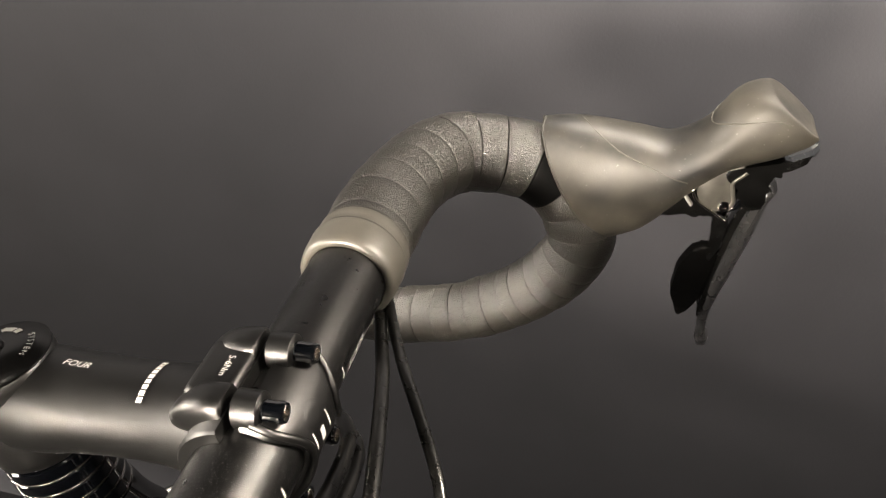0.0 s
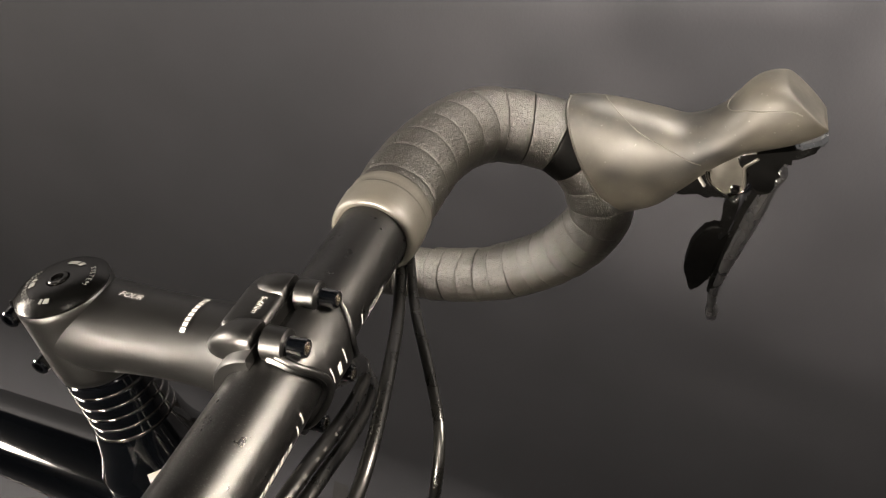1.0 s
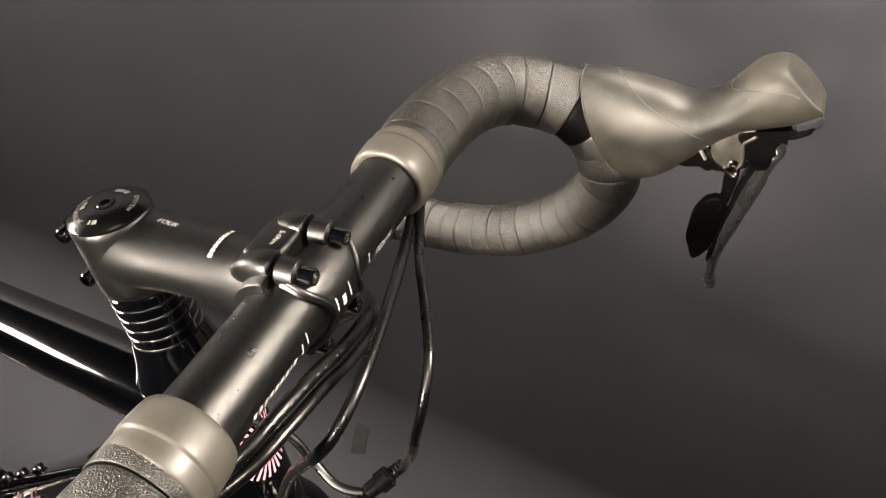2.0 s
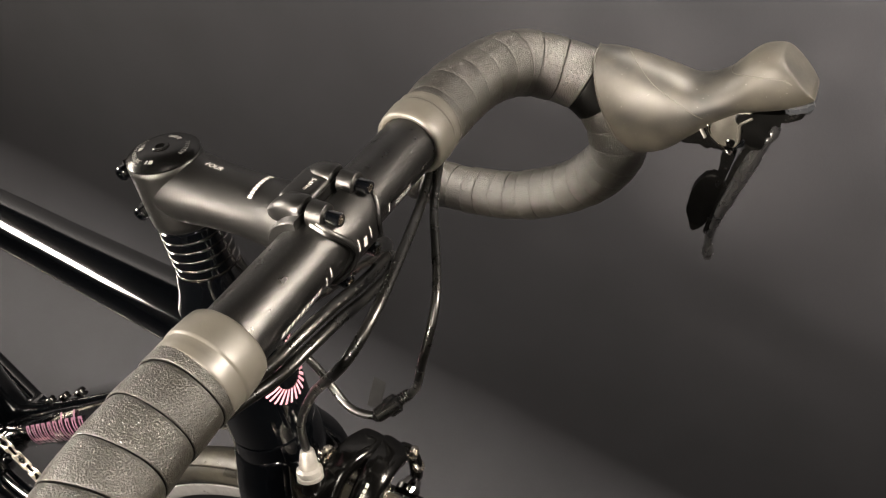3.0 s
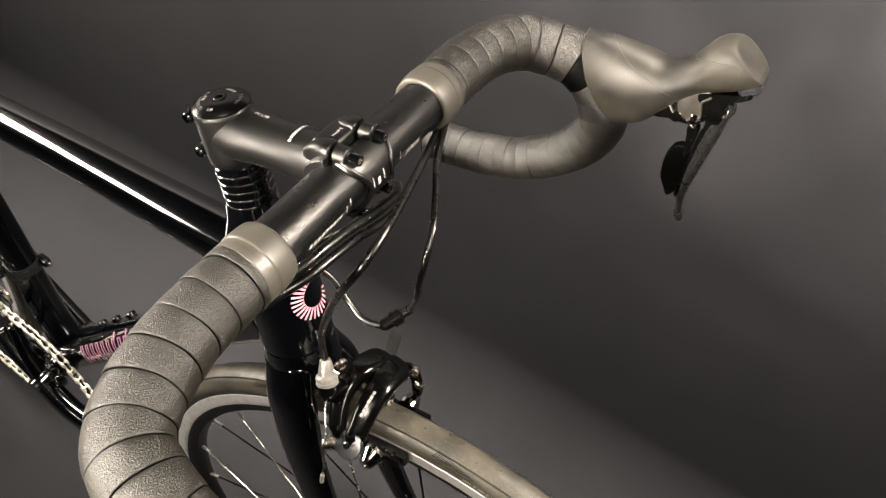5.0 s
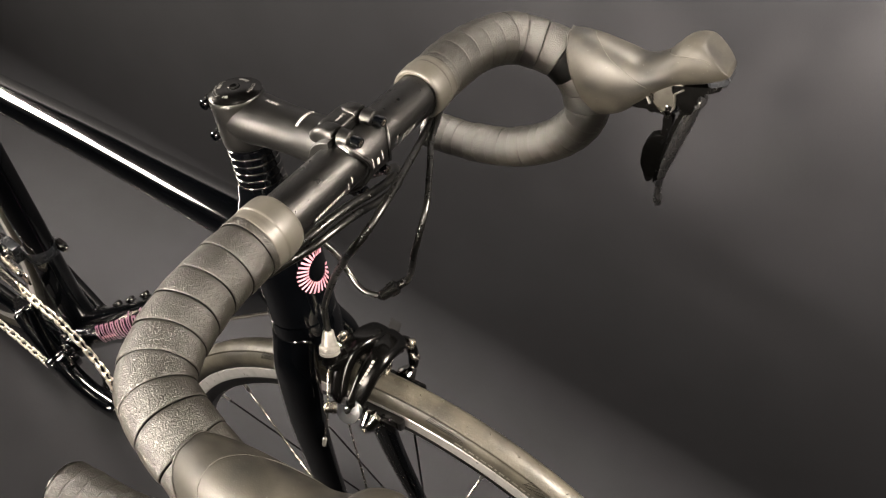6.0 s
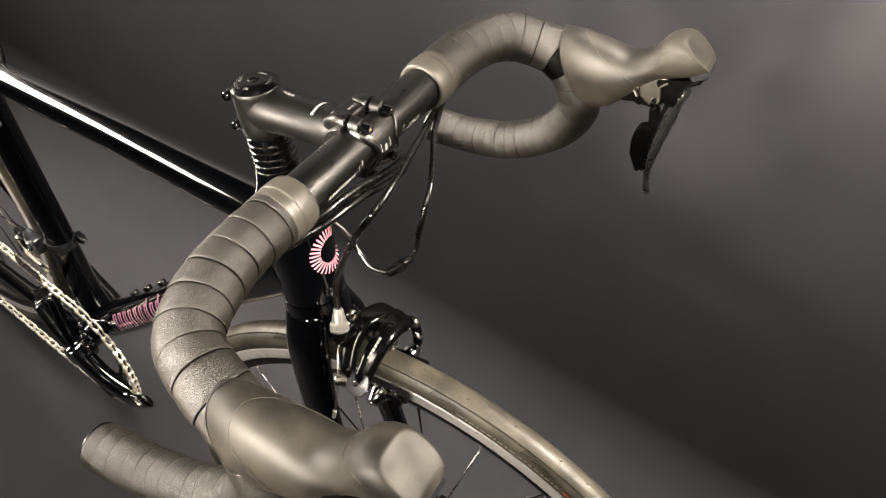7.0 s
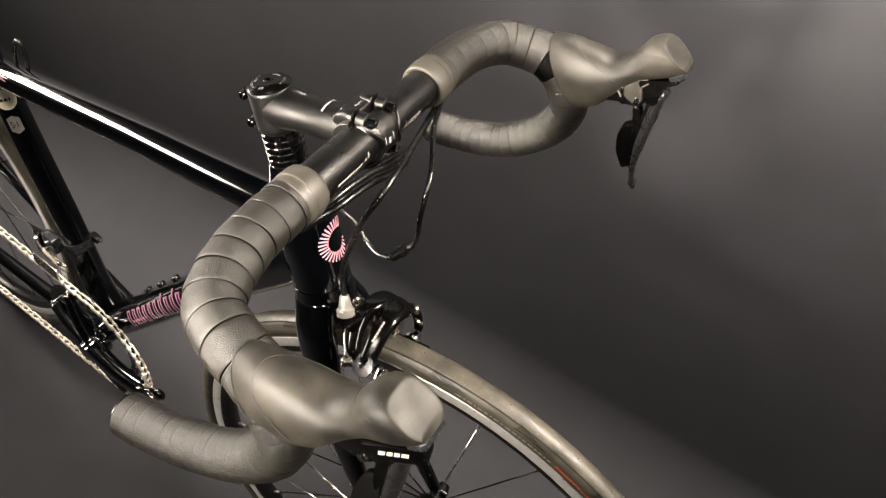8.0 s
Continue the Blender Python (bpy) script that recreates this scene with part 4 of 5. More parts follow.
        plate(bm, smooth_outline([(x - x0, z - z0) for x, z in outline], per), V(x0, s * yc, z0), V(1, s * tilt, 0), V(0, -s * lean, 1), V(-s * tilt, 1, s * lean), thick, bevel)
        return part(name, bm, mat, unit, label, sharp=50)

    def wire(name, pts, yc, r, mat, label="", flat_=1.0):
        bm = bmesh.new()
        sweep(bm, [V(x, s * yc, z) for x, z in pts], r, 10, 0.0015, flat=flat_)
        return part(name, bm, mat, unit, label)

    # lever head, black, with a gunmetal plate at its tip
    flat("lever_head", [(0.2460, 0.9130), (0.2554, 0.9190), (0.2660, 0.9240), (0.2730, 0.9280), (0.2790, 0.9330), (0.2800, 0.9290), (0.2740, 0.9225), (0.2690, 0.9190), (0.2672, 0.9100), (0.2690, 0.8990), (0.2600, 0.8960), (0.2570, 0.9050)], 0.2035, 0.0205, M_PLASTIC, "glossy black lever head", 0.0025)
    bm = bmesh.new()
    block(bm, V(0.2755, s * 0.2045, 0.9315), (0.0150, 0.0235, 0.0085), (V(0.79, 0, 0.61), SIDE, V(-0.61, 0, 0.79)), 0.0028, 1)
    part("name_plate", bm, M_GREYPL, unit, "gunmetal plate at the lever's tip", smooth=False)
    # body under the hood, bracket, link, clip and screw on the inner side
    flat("lever_body", [(0.2230, 0.8800), (0.2225, 0.8880), (0.2297, 0.9000), (0.2400, 0.9080), (0.2530, 0.9150), (0.2570, 0.9050), (0.2560, 0.8930), (0.2480, 0.8860), (0.2395, 0.8860)], 0.2060, 0.0190, M_PLASTIC, "glossy black lever body", 0.002)
    flat("bracket", [(0.2365, 0.9035), (0.2440, 0.9110), (0.2490, 0.9190), (0.2548, 0.9185), (0.2560, 0.9140), (0.2515, 0.9095), (0.2548, 0.9010), (0.2530, 0.8930), (0.2430, 0.8930)], 0.1958, 0.0042, M_BRACKET, "matt dark metal bracket", 0.0015)
    wire("bracket_edge", [(0.2562, 0.9165), (0.2535, 0.9125), (0.2518, 0.9095), (0.2535, 0.9040), (0.2552, 0.8990), (0.2540, 0.8945)], 0.1938, 0.0011, M_BRACKET)
    wire("link", [(0.2572, 0.9140), (0.2590, 0.9100), (0.2575, 0.9060), (0.2590, 0.9010), (0.2577, 0.8960), (0.2540, 0.8930)], 0.1955, 0.0014, M_GLOSS, "black wire link")
    wire("wire_clip", [(0.2352, 0.9020), (0.2372, 0.8975), (0.2405, 0.8945), (0.2480, 0.8912), (0.2545, 0.8885), (0.2550, 0.8915)], 0.1938, 0.0013, M_CHROME, "bent bright wire clip", 0.6)
    wire("cover_edge", [(0.2308, 0.8998), (0.2335, 0.8955), (0.2375, 0.8915)], 0.1958, 0.0016, M_SILVERPL, "pale metal cover edge", 0.6)
    bm = bmesh.new()
    lathe(bm, V(0.2520, s * 0.1945, 0.8956), -SIDE * s, [(0, 0.0030), (0.0010, 0.0030), (0.0018, 0.0022), (0.0018, 0.0012), (0.0010, 0.0010), (0.0010, 0.0)], 18, False)
    part("pivot_screw", bm, M_CHROME, unit, "bright pivot screw", sharp=30)
    bm = bmesh.new()
    lathe(bm, V(0.2495, s * 0.2190, 0.8985), SIDE * s, [(0, 0.0032), (0.0016, 0.0032), (0.0024, 0.0024), (0.0024, 0.0)], 18, False)
    part("pivot_screw", bm, M_CHROME, unit, sharp=30)
    # blade: a dark inner channel with a grey outer edge that bends to a round tip
    blade = [(0.2700, 0.9080, 0.2045), (0.2680, 0.8990, 0.2050), (0.2676, 0.8860, 0.2062), (0.2676, 0.8690, 0.2082), (0.2676, 0.8500, 0.2110), (0.2680, 0.8290, 0.2145), (0.2700, 0.8080, 0.2185), (0.2768, 0.7835, 0.2235)]
    bm = bmesh.new()
    sweep(bm, [V(x, s * y, z) for x, z, y in blade], lambda u: (float(np.interp(u, [0, 0.2, 0.5, 0.75, 0.88, 0.95, 1.0], [0.0046, 0.0058, 0.0050, 0.0034, 0.0026, 0.0042, 0.0030])), float(np.interp(u, [0, 0.3, 0.6, 0.88, 0.95, 1.0], [0.0105, 0.0090, 0.0066, 0.0032, 0.0044, 0.0030]))), 22, 0.0025, up=(0, 1, 0))
    part("lever_blade", bm, M_LEVER, unit, "dark grey metal brake lever blade")
    flat("blade_channel", [(0.2610, 0.8960), (0.2675, 0.8960), (0.2668, 0.8713), (0.2660, 0.8400), (0.2665, 0.8120), (0.2640, 0.8180), (0.2625, 0.8450), (0.2600, 0.8750)], 0.2085, 0.0080, M_PLASTIC, "black inner side of the blade", 0.0015, lean=0.17)
    # shift paddle behind the blade
    flat("shift_paddle", [(0.2580, 0.8640), (0.2500, 0.8620), (0.2470, 0.8540), (0.2455, 0.8420), (0.2468, 0.8290), (0.2485, 0.8180), (0.2530, 0.8080), (0.2600, 0.7950), (0.2650, 0.8150), (0.2650, 0.8350), (0.2625, 0.8520)], 0.2170, 0.0050, M_DULL, "black plastic shift paddle", 0.0018, 0.12, lean=0.36)
    flat("paddle_arm", [(0.2505, 0.8850), (0.2560, 0.8880), (0.2590, 0.8800), (0.2600, 0.8560), (0.2560, 0.8565), (0.2530, 0.8740)], 0.2050, 0.0060, M_PLASTIC, "", 0.0012, lean=0.25)
    return unit


lever(1)
near_unit = lever(-1)
near_unit.matrix_basis = Matrix.Translation((0.0, -0.0055, -0.0045))
# name plate on the near unit
ex_, ez_ = V(0.88, 0.20, 0.43), V(-0.40, -0.10, 0.91)
ey_ = np.cross(ez_, ex_)
bm = bmesh.new()
block(bm, V(0.2640, -0.2100, 0.9140), (0.0380, 0.0150, 0.0150), (ex_, ey_, ez_), 0.0030, 2)
part("name_block", bm, M_PLASTIC, near_unit, "glossy black lever cover", sharp=40)
part("name_print", bars(bmesh.new(), [0.0042, 0.0036, 0.0034, 0.0044], 0.0009, -0.0019, 0.0019, lambda x, y: V(0.2635, -0.2100, 0.9160) - ey_ * 0.0079 + ex_ * x + ez_ * y, 0.0016), M_WHITE, near_unit,
     "plain white bars in place of a name", smooth=False)


# ---- cables ----
def cable(name, pts, r, label, mat=M_CABLE):
    bm = bmesh.new()
    sweep(bm, pts, r, 12, 0.004)
    return part(name, bm, mat, bike, label)


cable("brake_cable", [(0.106, 0.102, 0.8745), (0.1140, 0.080, 0.8790), (0.1215, 0.056, 0.8860), (0.1280, 0.034, 0.8930), (0.1340, 0.009, 0.8960), (0.1395, -0.017, 0.8968), (0.1420, -0.0345, 0.8945), (0.1415, -0.0480, 0.8860), (0.1360, -0.0510, 0.8700), (0.1265, -0.0430, 0.8430), (0.1125, -0.0290, 0.8000), (0.1010, -0.0185, 0.7450), (0.1031, -0.0138, 0.7075)],
      0.0026, "glossy black brake cable housing")
shift = cable("shift_cable", [(0.110, 0.102, 0.8760), (0.1190, 0.078, 0.8820), (0.1320, 0.046, 0.8900), (0.1470, 0.019, 0.8910), (0.1580, -0.001, 0.8880), (0.1630, -0.014, 0.8760), (0.1640, -0.018, 0.8590), (0.1635, -0.0150, 0.8380), (0.1600, -0.009, 0.8190), (0.1545, -0.0135, 0.8090)], 0.0022, "glossy black gear cable with inline adjuster")
cable("shift_cable", [(0.1490, -0.0225, 0.8035), (0.1350, -0.0255, 0.8030), (0.120, -0.0225, 0.8090), (0.107, -0.022, 0.8200), (0.093, -0.026, 0.8270), (0.076, -0.030, 0.8200), (0.055, -0.034, 0.790), (0.02, -0.034, 0.745)], 0.0022, "glossy black gear cable housing")
ja, jb = V(0.1590, -0.0080, 0.8160), V(0.1475, -0.0235, 0.8025)
jd = (jb - ja) / np.linalg.norm(jb - ja)
JL = float(np.linalg.norm(jb - ja))
bm = bmesh.new()
lathe(bm, ja, jd, [(0, 0.0024)] + [(0.0006 + k * 0.0008, 0.0033 if k % 2 else 0.0028) for k in range(9)] + [(0.0080, 0.0040), (0.0084, 0.0046), (JL * 0.62, 0.0047), (JL * 0.64, 0.0042), (JL * 0.9, 0.0040), (JL, 0.0024)], 20)
part("cable_adjuster", bm, M_PLASTIC, shift, "black ribbed inline adjuster", sharp=25)
for k in range(10):
    w = 2 * math.pi * k / 10
    x, y, z = basis(jd)
    bm = bmesh.new()
    block(bm, ja + jd * (JL * 0.5) + (x * math.cos(w) + y * math.sin(w)) * 0.0047, (0.0008, 0.0010, JL * 0.24), (x * math.cos(w) + y * math.sin(w), -x * math.sin(w) + y * math.cos(w), jd), 0.0002, 1)
    part("adjuster_rib", bm, M_PLASTIC, shift, smooth=False)
c1 = cable("rear_brake_cable", [(0.106, -0.098, 0.8750), (0.1125, -0.088, 0.8840), (0.1190, -0.074, 0.8915), (0.1220, -0.056, 0.8945), (0.1235, -0.034, 0.8915), (0.1238, -0.010, 0.8825), (0.1230, 0.010, 0.8765), (0.120, 0.024, 0.8710), (0.110, 0.040, 0.858), (0.092, 0.046, 0.835), (0.070, 0.042, 0.810), (0.03, 0.034, 0.775)], 0.0029, "glossy black brake cable housing with pale print")
cable("rear_gear_cable", [(0.109, -0.098, 0.8730), (0.1150, -0.088, 0.8790), (0.1225, -0.074, 0.8855), (0.1260, -0.056, 0.8880), (0.1275, -0.034, 0.8850), (0.1278, -0.010, 0.8760), (0.1268, 0.010, 0.8695), (0.123, 0.026, 0.8630), (0.112, 0.044, 0.845), (0.094, 0.050, 0.818), (0.072, 0.046, 0.780), (0.04, 0.036, 0.740)], 0.0027, "glossy black gear cable housing")
for k, (f0, f1) in enumerate(((0.0, 0.55), (0.62, 0.80), (0.86, 1.0))):
    bm = bmesh.new()
    path_, _ = spline([(0.1190, -0.074, 0.8915), (0.1220, -0.056, 0.8945), (0.1235, -0.034, 0.8915), (0.1238, -0.010, 0.8825)], 0.001)
    n_ = len(path_) - 1
    count_ = int((f1 - f0) * 15)
    for i in range(count_):
        j0 = int(n_ * (f0 + (f1 - f0) * i / count_))
        j1 = min(n_, j0 + 2)
        rows_ = []
        for j in (j0, j1):
            p_ = path_[j]
            rows_.append([p_ + V(math.cos(w), 0.0, math.sin(w)) * 0.00305 for w in np.linspace(0.66, 1.02, 4)])
        skin(bm, rows_, False, False)
    part("housing_print", bm, M_DIMPRINT, c1, "small grey bars in place of print", smooth=False)

# ---- frame, turned a little against the fork about the steering axis ----
TURN_FRAME = Matrix.Translation(Vector(CAP)) @ Matrix.Rotation(radians(-5.0), 4, Vector(-DOWN)) @ Matrix.Translation(-Vector(CAP))
bm = bmesh.new()
lathe(bm, axis_at(0.1040), DOWN, [(0, 0.0240), (0.0006, 0.0252), (0.004, 0.0256), (0.015, 0.0268), (0.030, 0.0288), (0.060, 0.0288), (0.085, 0.0286), (0.100, 0.0286), (0.1045, 0.0286), (0.1055, 0.0270)], 48)
frame_ = part("frame", bm, M_GLOSS, bike, "glossy black aluminium bicycle frame", sharp=40)
frame_.matrix_basis = TURN_FRAME
BBK = V(-0.312, 0, 0.262)


def tube(name, pts, rad, label="", segs=32, up=(0, 1, 0)):
    bm = bmesh.new()
    sweep(bm, pts, rad, segs, 0.01, up=up)
    return part(name, bm, M_GLOSS, frame_, label)


tube("top_tube", [(0.040, 0, 0.7640), (-0.020, 0, 0.7520), (-0.100, 0, 0.7345), (-0.181, 0, 0.7170), (-0.300, 0, 0.6880), (-0.432, 0, 0.6550), (-0.470, 0, 0.6460)],
     lambda u: (float(np.interp(u, [0, 0.3, 1], [0.0215, 0.0200, 0.0165])), float(np.interp(u, [0, 0.3, 1], [0.0225, 0.0195, 0.0165]))), "glossy black top tube")
tube("down_tube", [(0.056, 0, 0.722), (-0.040, 0, 0.605), (-0.139, 0, 0.481), (-0.225, 0, 0.372), BBK],
     lambda u: (float(np.interp(u, [0, 0.5, 1], [0.0245, 0.0240, 0.0260])), float(np.interp(u, [0, 0.5, 1], [0.0270, 0.0245, 0.0220]))), "glossy black down tube with pink name print")
tube("seat_tube", [BBK, (-0.343, 0, 0.318), (-0.373, 0, 0.430), (-0.405, 0, 0.530), (-0.428, 0, 0.607), (-0.447, 0, 0.670), (-0.457, 0, 0.705)],
     lambda u: (float(np.interp(u, [0, 0.3, 1], [0.0190, 0.0172, 0.0165])), float(np.interp(u, [0, 0.3, 1], [0.0210, 0.0180, 0.0165]))), "glossy black seat tube with stickers")
bm = bmesh.new()
lathe(bm, BBK - SIDE * 0.036, SIDE, [(0, 0.019), (0.001, 0.021), (0.071, 0.021), (0.072, 0.019)], 32)
part("bottom_bracket", bm, M_GLOSS, frame_, sharp=40)
for s in (1, -1):
    tube("chain_stay", [BBK + V(-0.01, s * 0.028, 0), BBK + V(-0.12, s * 0.040, 0.010), BBK + V(-0.30, s * 0.055, 0.042), BBK + V(-0.405, s * 0.065, 0.062)], lambda u: (0.009 - 0.002 * u, 0.012 - 0.004 * u), segs=20)
    tube("seat_stay", [(-0.445, s * 0.012, 0.655), (-0.50, s * 0.035, 0.575), (-0.62, s * 0.055, 0.42), BBK + V(-0.405, s * 0.065, 0.062)], lambda u: (0.0075, 0.0085), segs=20)
# cable bosses on the down tube
for x, z in ((-0.2205, 0.4140), (-0.1895, 0.4530), (-0.1580, 0.4930)):
    n = V(-0.785, 0, 0.62)
    bm = bmesh.new()
    lathe(bm, V(x, 0, z) - n * 0.004, n, [(0, 0.0050), (0.004, 0.0050), (0.0045, 0.0042), (0.006, 0.0042), (0.0062, 0.0058), (0.0090, 0.0056), (0.0102, 0.0040), (0.0102, 0.0)], 20, False)
    part("boss_bolt", bm, M_PLASTIC, frame_, "round black boss bolt", sharp=30)
# cable stop on the down tube
bm = bmesh.new()
block(bm, V(-0.052, -0.008, 0.634), (0.022, 0.010, 0.010), (V(0.67, 0, 0.74), SIDE, V(-0.74, 0, 0.67)), 0.003)
part("cable_stop", bm, M_PLASTIC, frame_, "black cable stop", sharp=45)


def tube_place(a, b, r, ang0):
    """Prints on a straight tube's side: x along it from its middle, y round it."""
    a, b = V(*a), V(*b)
    t = (b - a) / np.linalg.norm(b - a)
    n = np.cross(t, SIDE)
    n = n if n[2] > 0 else -n
    mid = (a + b) / 2

    def place(x, y):
        w = ang0 + y / r
        return mid + t * x + (-SIDE * math.cos(w) + n * math.sin(w)) * r
    return place


# the name on the down tube: tall rounded strokes
pl = tube_place((-0.262, 0, 0.325), (-0.098, 0, 0.533), 0.0258, 0.10)
bm = bmesh.new()
for k in range(10):
    x0 = -0.100 + 0.0205 * k
    tall = 0.024 if k in (6, 8) else 0.015
    for dx in (0.0, 0.0085):
        patch(bm, x0 + dx, x0 + dx + 0.0048, -0.0115, tall * 0.8 if dx else 0.0115, pl, 2, 8, 0.004)
    patch(bm, x0 + 0.003, x0 + 0.0165, 0.0100, 0.0125, pl, 4, 2, 0.001)
    if k % 3 == 0:
        patch(bm, x0, x0 + 0.0135, -0.0125, -0.0100, pl, 4, 2, 0.001)
part("name_print", bm, M_PINK, frame_, "pink strokes in place of a name", smooth=False)
bm = bmesh.new()
bars(bm, [0.007, 0.006, 0.008, 0.006, 0.007, 0.006], 0.003, -0.0018, 0.0018, tube_place((-0.262, 0, 0.325), (-0.170, 0, 0.441), 0.0262, -0.05))
part("name_print", bm, M_ROSE, frame_, "small pale bars", smooth=False)
# ring of strokes on the head tube
def head_place(ang0, d0):
    def place(x, y):
        r = 0.0292
        w = ang0 + x / r
        return axis_at(d0 - y) + (FORE * math.cos(w) + SIDE * math.sin(w)) * r
    return place


hp = head_place(radians(12), 0.1590)
for k in range(25):
    w = radians(52 + 11.6 * k)
    bm = bmesh.new()
    ca, sa = math.cos(w), math.sin(w)
    rows = []
    for r in np.linspace(0.0118, 0.0222, 5):
        hw = 0.00095
        rows.append([hp(r * ca - hw * sa, r * sa + hw * ca), hp(r * ca + hw * sa, r * sa - hw * ca)])
    skin(bm, rows, False, False)
    part("badge_stroke", bm, M_ROSE, frame_, "pale pink badge stroke" if k == 0 else "", smooth=False)
# stickers on the seat tube
sp = tube_place((-0.442, 0, 0.652), (-0.424, 0, 0.593), 0.0176, 0.95)
bm = bmesh.new()
skin(bm, [[sp(0.001 + r * math.cos(q), r * math.sin(q)) for q in np.linspace(0, 2 * math.pi, 28, endpoint=False)] for r in (0.0135, 0.009, 0.0045, 0.0002)], True, False)
part("round_sticker", bm, M_CREAM, frame_, "round cream sticker", smooth=False)
sp2 = tube_place((-0.442, 0, 0.652), (-0.424, 0, 0.593), 0.0179, 0.95)
part("sticker_print", bars(bmesh.new(), [0.004, 0.004, 0.002], 0.0012, -0.002, 0.002, lambda x, y: sp2(0.001 - y, x)), M_DARKPRINT, frame_, "plain dark bars", smooth=False)
sp3 = tube_place((-0.442, 0, 0.652), (-0.424, 0, 0.593), 0.0176, 0.85)
bm = bmesh.new()
hexa = [(0.0125, 0.0), (0.0085, 0.0078), (-0.0085, 0.0078), (-0.0125, 0.0), (-0.0085, -0.0078), (0.0085, -0.0078)]
skin(bm, [[sp3(0.0350 + a * k, b * k) for a, b in hexa] for k in (1, 0.6, 0.02)], True, False)
part("size_sticker", bm, M_SILVERPL, frame_, "pale size sticker", smooth=False)
sp4 = tube_place((-0.442, 0, 0.652), (-0.424, 0, 0.593), 0.0179, 0.85)
part("size_print", words("51", 0.012, lambda x, y: sp4(0.0350 - y, x), 1.0, 1), M_DARKPRINT, frame_, "dark size number", smooth=False)
part("label_print", patch(bmesh.new(), -0.022, 0.022, -0.006, 0.006, tube_place((-0.46, 0, 0.648), (-0.30, 0, 0.688), 0.0172, 0.75), 6, 3), material("maroon_label", (0.14, 0.045, 0.06), 0.4, var=0.1, var_scale=200), frame_, "small maroon label", smooth=False)

# ---- front derailleur ----
bm = bmesh.new()
lathe(bm, V(-0.4155, 0, 0.392) - V(-0.21, 0, 0.978) * 0.009, V(-0.21, 0, 0.978), [(0, 0.0182), (0.0004, 0.0204), (0.004, 0.0210), (0.014, 0.0210), (0.0176, 0.0204), (0.018, 0.0182)], 36)
mech = part("front_derailleur", bm, M_GREYPL, bike, "dark metal front derailleur clamped on the seat tube", sharp=40)
mech.matrix_basis = TURN_FRAME @ Matrix.Translation((0.0475, 0, 0.006))
for c, sz, mat, nm in (((-0.432, -0.026, 0.400), (0.026, 0.014, 0.030), M_GREYPL, "mech_body"), ((-0.455, -0.030, 0.388), (0.014, 0.010, 0.044), M_PLASTIC, "mech_link"), ((-0.420, -0.036, 0.378), (0.050, 0.003, 0.020), M_STEEL, "mech_cage"),
                       ((-0.420, -0.050, 0.378), (0.050, 0.003, 0.022), M_STEEL, "mech_cage"), ((-0.398, 0.018, 0.398), (0.016, 0.010, 0.012), M_PLASTIC, "clamp_ear")):
    bm = bmesh.new()
    block(bm, V(*c), sz, None, min(sz) * 0.3, 2)
    part(nm, bm, mat, mech, sharp=40)
for p, d in (((-0.428, -0.034, 0.407), (0, -1, 0.2)), ((-0.452, -0.036, 0.402), (0, -1, 0)), ((-0.436, -0.034, 0.390), (0, -1, 0)), ((-0.390, 0.018, 0.398), (1, 0, 0.1)), ((-0.408, -0.044, 0.372), (0, -1, 0.4)), ((-0.400, -0.040, 0.392), (0, -1, 0.4))):
    bm = bmesh.new()
    lathe(bm, V(*p), V(*d), [(0, 0.0036), (0.003, 0.0036), (0.004, 0.0026), (0.004, 0.0)], 14, False)
    part("mech_bolt", bm, M_CHROME, mech, sharp=30)
bm = bmesh.new()
sweep(bm, [(-0.456, -0.032, 0.408), (-0.56, -0.03, 0.470), (-0.70, -0.03, 0.555)], 0.0009, 8, 0.02)
part("mech_wire", bm, M_STEEL, mech, "bare steel wire")

# ---- crankset ----
RING_C = V(-0.300, 0, 0.263)


def toothed(r, teeth, r_in, n_sub=4):
    out = []
    for k in range(teeth * n_sub):
        w = 2 * math.pi * k / (teeth * n_sub)
        out.append((w, r + (0.0030 if k % n_sub in (1, 2) else -0.0018)))
    return out


def chainring(name, r, teeth, y, r_in, thick, mat, label):
    bm = bmesh.new()
    t = toothed(r, teeth, r_in)
    rows = []
    for rr, yy in ((None, -thick / 2), (r_in, -thick / 2), (r_in, thick / 2), (None, thick / 2)):
        rows.append([RING_C + V((q if rr is None else rr) * math.cos(w), y + yy, (q if rr is None else rr) * math.sin(w)) for w, q in t])
    skin(bm, rows + [rows[0]], True, False)
    return part(name, bm, mat, crank, label, sharp=30)


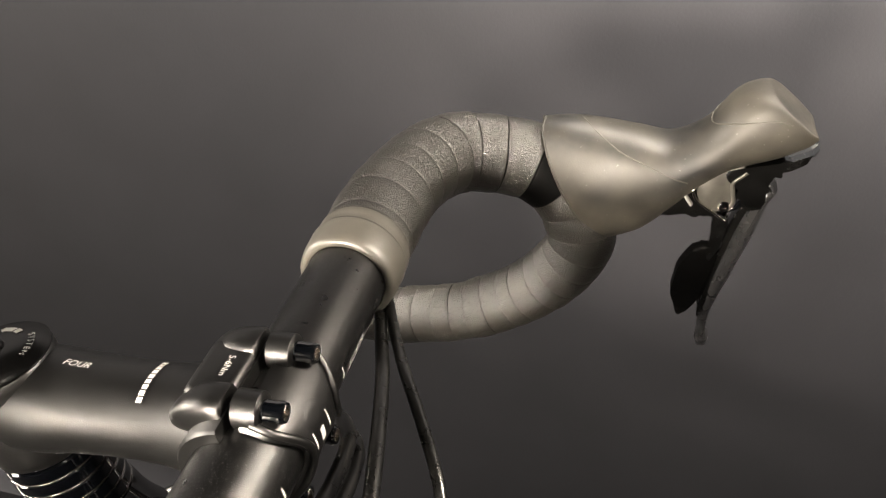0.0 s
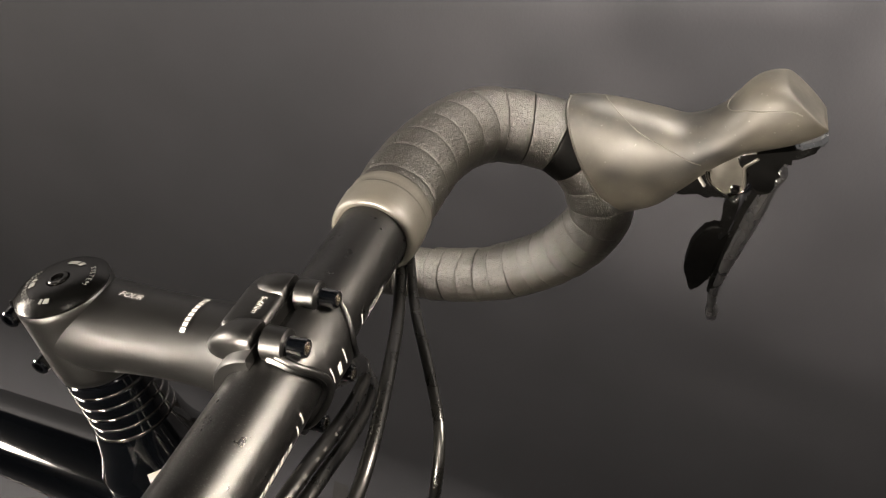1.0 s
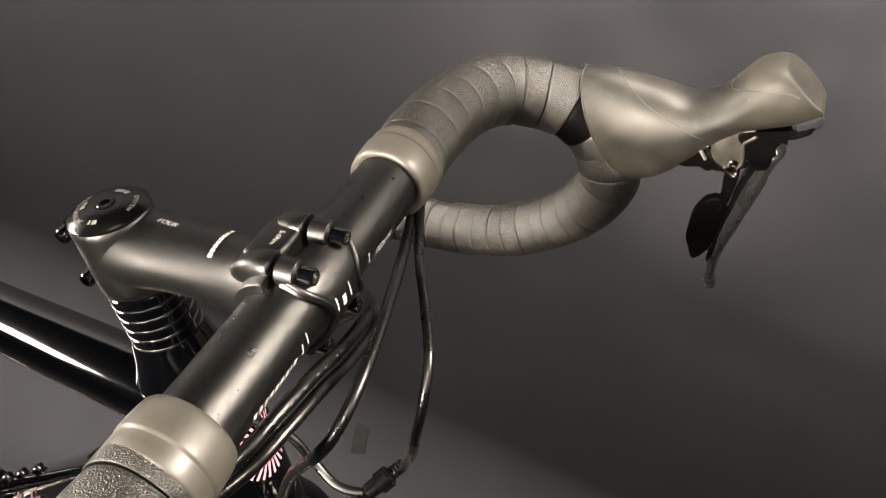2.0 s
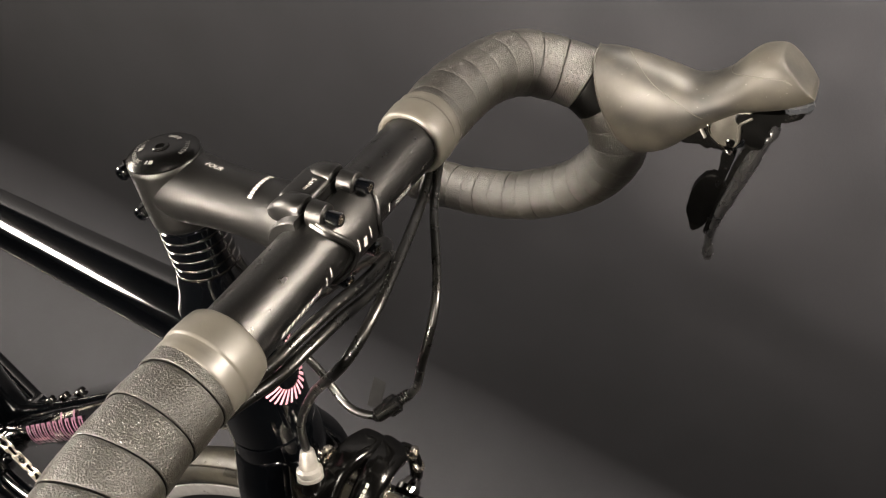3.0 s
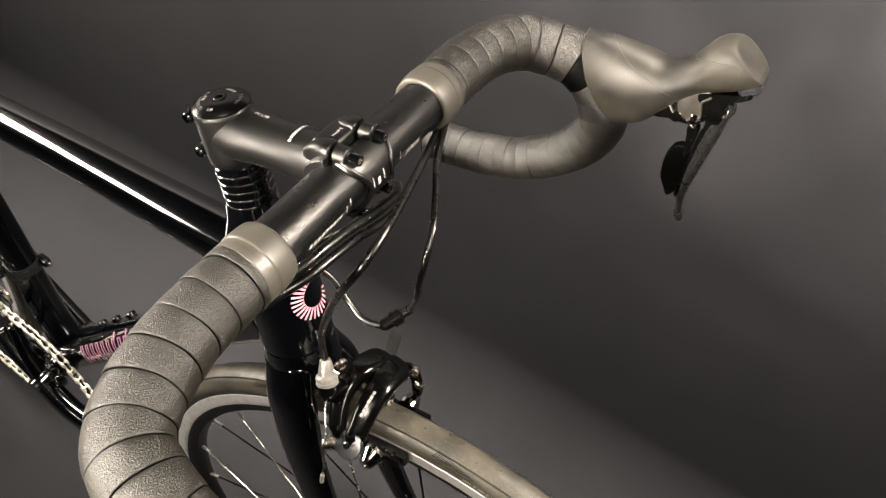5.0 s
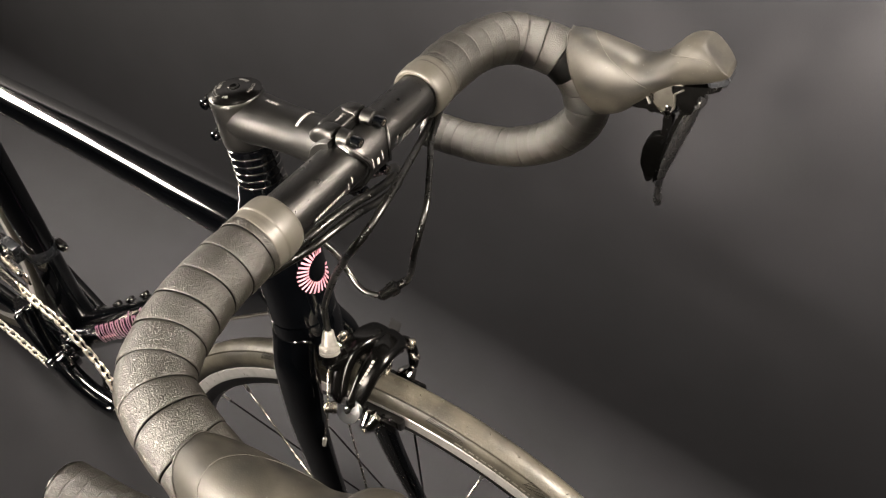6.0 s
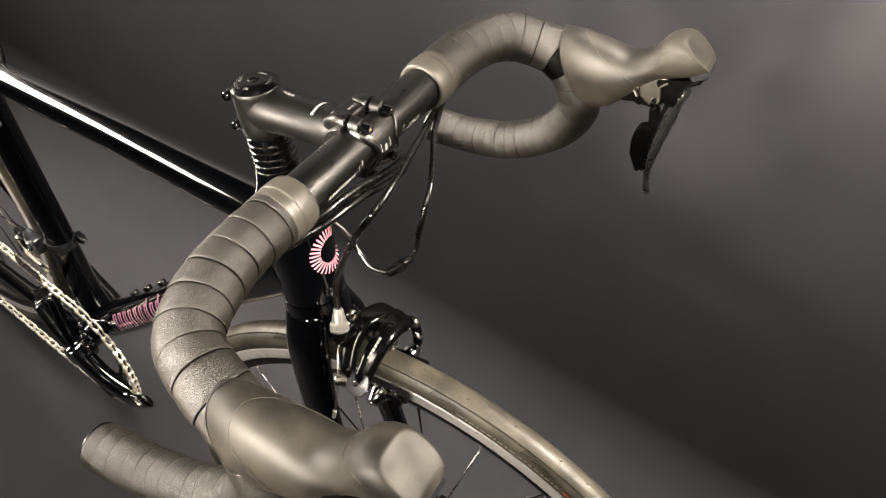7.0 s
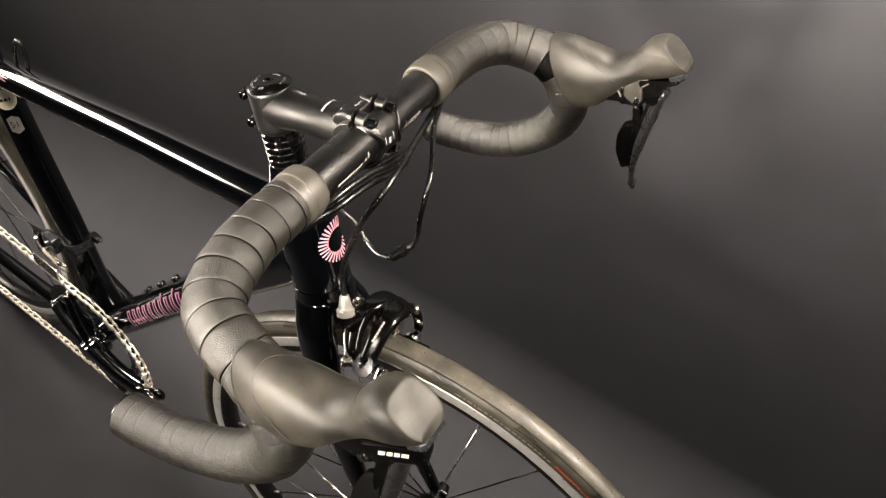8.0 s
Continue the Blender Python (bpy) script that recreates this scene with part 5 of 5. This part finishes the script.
bm = bmesh.new()
lathe(bm, RING_C - SIDE * 0.072, SIDE, [(0, 0.010), (0.001, 0.0145), (0.006, 0.0155), (0.020, 0.020), (0.034, 0.018), (0.036, 0.014)], 32)
crank = part("crankset", bm, M_GLOSS, bike, "glossy black crankset with two chainrings", sharp=40)
crank.matrix_basis = TURN_FRAME
chainring("chainring", 0.1015, 50, -0.0455, 0.088, 0.003, M_PLASTIC, "black toothed outer chainring")
chainring("chainring", 0.0690, 34, -0.0375, 0.058, 0.003, M_GREYPL, "dark metal inner chainring")
ARM_END = V(-0.150, -0.060, 0.303)
for k in range(4):
    w = radians(9 + 90 * k + (18 if k % 2 else -18))
    e = RING_C + V(0.093 * math.cos(w), -0.049, 0.093 * math.sin(w))
    bm = bmesh.new()
    sweep(bm, [RING_C + V(0.008 * math.cos(w), -0.055, 0.008 * math.sin(w)), RING_C + V(0.05 * math.cos(w), -0.054, 0.05 * math.sin(w)), e], lambda u: (0.011 - 0.004 * u, 0.0055), 16, 0.005)
    part("spider_arm", bm, M_GLOSS, crank)
    bm = bmesh.new()
    lathe(bm, e + SIDE * 0.006, -SIDE, [(0, 0.005), (0.008, 0.005), (0.009, 0.004), (0.009, 0.0)], 16, False)
    part("ring_bolt", bm, M_CHROME, crank, sharp=30)
bm = bmesh.new()
sweep(bm, [RING_C + V(-0.004, -0.062, 0), RING_C + V(0.05, -0.066, 0.002), RING_C + V(0.11, -0.0625, 0.003), ARM_END], lambda u: (float(np.interp(u, [0, 0.4, 0.9, 1], [0.0165, 0.0125, 0.0115, 0.0085])), float(np.interp(u, [0, 0.5, 0.92, 1], [0.009, 0.0075, 0.0070, 0.0045]))), 24, 0.005, up=(0, 1, 0))
part("crank_arm", bm, M_GLOSS, crank, "glossy black crank arm with no pedal")
bm = bmesh.new()
lathe(bm, ARM_END + V(-0.010, -0.0085, 0), -SIDE, [(0, 0.0075), (0.0015, 0.0078), (0.0018, 0.0060), (0.0005, 0.0058), (0.0005, 0)], 20, False)
part("pedal_eye", bm, M_STEEL, crank, "bright threaded pedal eye", sharp=30)

# ---- chain: one link shape for the narrow and one for the wide plates, set along the ring and the two runs ----
PITCH = 0.0127
cy = -0.0455
r = 0.1020


def chain_path():
    """Pin positions from the rear, over the ring and back below it."""
    top_rear, low_rear = V(-0.715, cy, 0.372), V(-0.690, cy, 0.150)
    pts = []
    a_top = radians(97)
    p_top = RING_C + V(r * math.cos(a_top), cy, r * math.sin(a_top))
    n = int(np.linalg.norm(top_rear - p_top) / PITCH)
    d = (top_rear - p_top) / np.linalg.norm(top_rear - p_top)
    pts += [p_top + d * PITCH * k for k in range(n, 0, -1)]
    step = 2 * math.asin(PITCH / 2 / r)
    k = 0
    while a_top - k * step > radians(-84):
        w = a_top - k * step
        pts.append(RING_C + V(r * math.cos(w), cy, r * math.sin(w)))
        k += 1
    last = pts[-1]
    d = (low_rear - last) / np.linalg.norm(low_rear - last)
    pts += [last + d * PITCH * k for k in range(1, 29)]
    return pts


def link_mesh(wide):
    bm = bmesh.new()
    half = 0.0034 if wide else 0.0021
    outline = []
    for w in np.linspace(-90, 90, 7):
        outline.append((PITCH / 2 + 0.0041 * math.cos(radians(w)), 0.0041 * math.sin(radians(w))))
    outline.append((0.0, 0.0028))
    for w in np.linspace(90, 270, 7):
        outline.append((-PITCH / 2 + 0.0041 * math.cos(radians(w)), 0.0041 * math.sin(radians(w))))
    outline.append((0.0, -0.0028))
    for s in (1, -1):
        plate(bm, outline, (0, s * half, 0), (1, 0, 0), (0, 0, 1), (0, 1, 0), 0.0012)
    if not wide:
        for e in (1, -1):
            lathe(bm, V(e * PITCH / 2, -0.0042, 0), SIDE, [(0, 0.0021), (0.0084, 0.0021)], 10)
    bmesh.ops.recalc_face_normals(bm, faces=bm.faces)
    me = bpy.data.meshes.new("link")
    bm.to_mesh(me)
    bm.free()
    me.materials.append(M_CHAIN)
    return me


chain = hub_empty("chain", bike)
tagged(chain, "bright nickel bicycle chain")
chain.matrix_basis = TURN_FRAME
kinds = [link_mesh(False), link_mesh(True)]
pins = chain_path()
for k, (a, b) in enumerate(zip(pins, pins[1:])):
    d = (b - a) / np.linalg.norm(b - a)
    ob = new("link", kinds[k % 2])
    ob.parent = chain
    ob.matrix_basis = Matrix.Translation(Vector((a + b) / 2)) @ Matrix.Rotation(-math.atan2(d[2], d[0]), 4, "Y")

# ---- rear wheel ----
rear = make_wheel("rear_wheel", V(-0.720, 0, 0.337), "rear wheel with slick tyre behind the seat tube")
rear.matrix_basis = TURN_FRAME
for k in range(28):
    w = radians(5) + 2 * math.pi * k / 28
    s = 1 if k % 2 else -1
    c = V(-0.720, 0, 0.337)
    a, b = wheel_point(c, 0.022, w + s * 0.6, s * 0.03), wheel_point(c, 0.2905, w, s * 0.002)
    bm = bmesh.new()
    lathe(bm, a, b - a, [(0, 0.00095), (float(np.linalg.norm(b - a)), 0.00095)], 6)
    part("spoke", bm, M_PLASTIC, rear)

# short loop of rear brake housing above the top tube
bm = bmesh.new()
sweep(bm, [(-0.384, 0.010, 0.672), (-0.385, 0.012, 0.694), (-0.391, 0.014, 0.709), (-0.400, 0.014, 0.709), (-0.406, 0.012, 0.692), (-0.408, 0.010, 0.664)], 0.0024, 10, 0.004)
loop = part("cable_loop", bm, M_CABLE, bike, "short black cable loop above the top tube")
loop.matrix_basis = TURN_FRAME
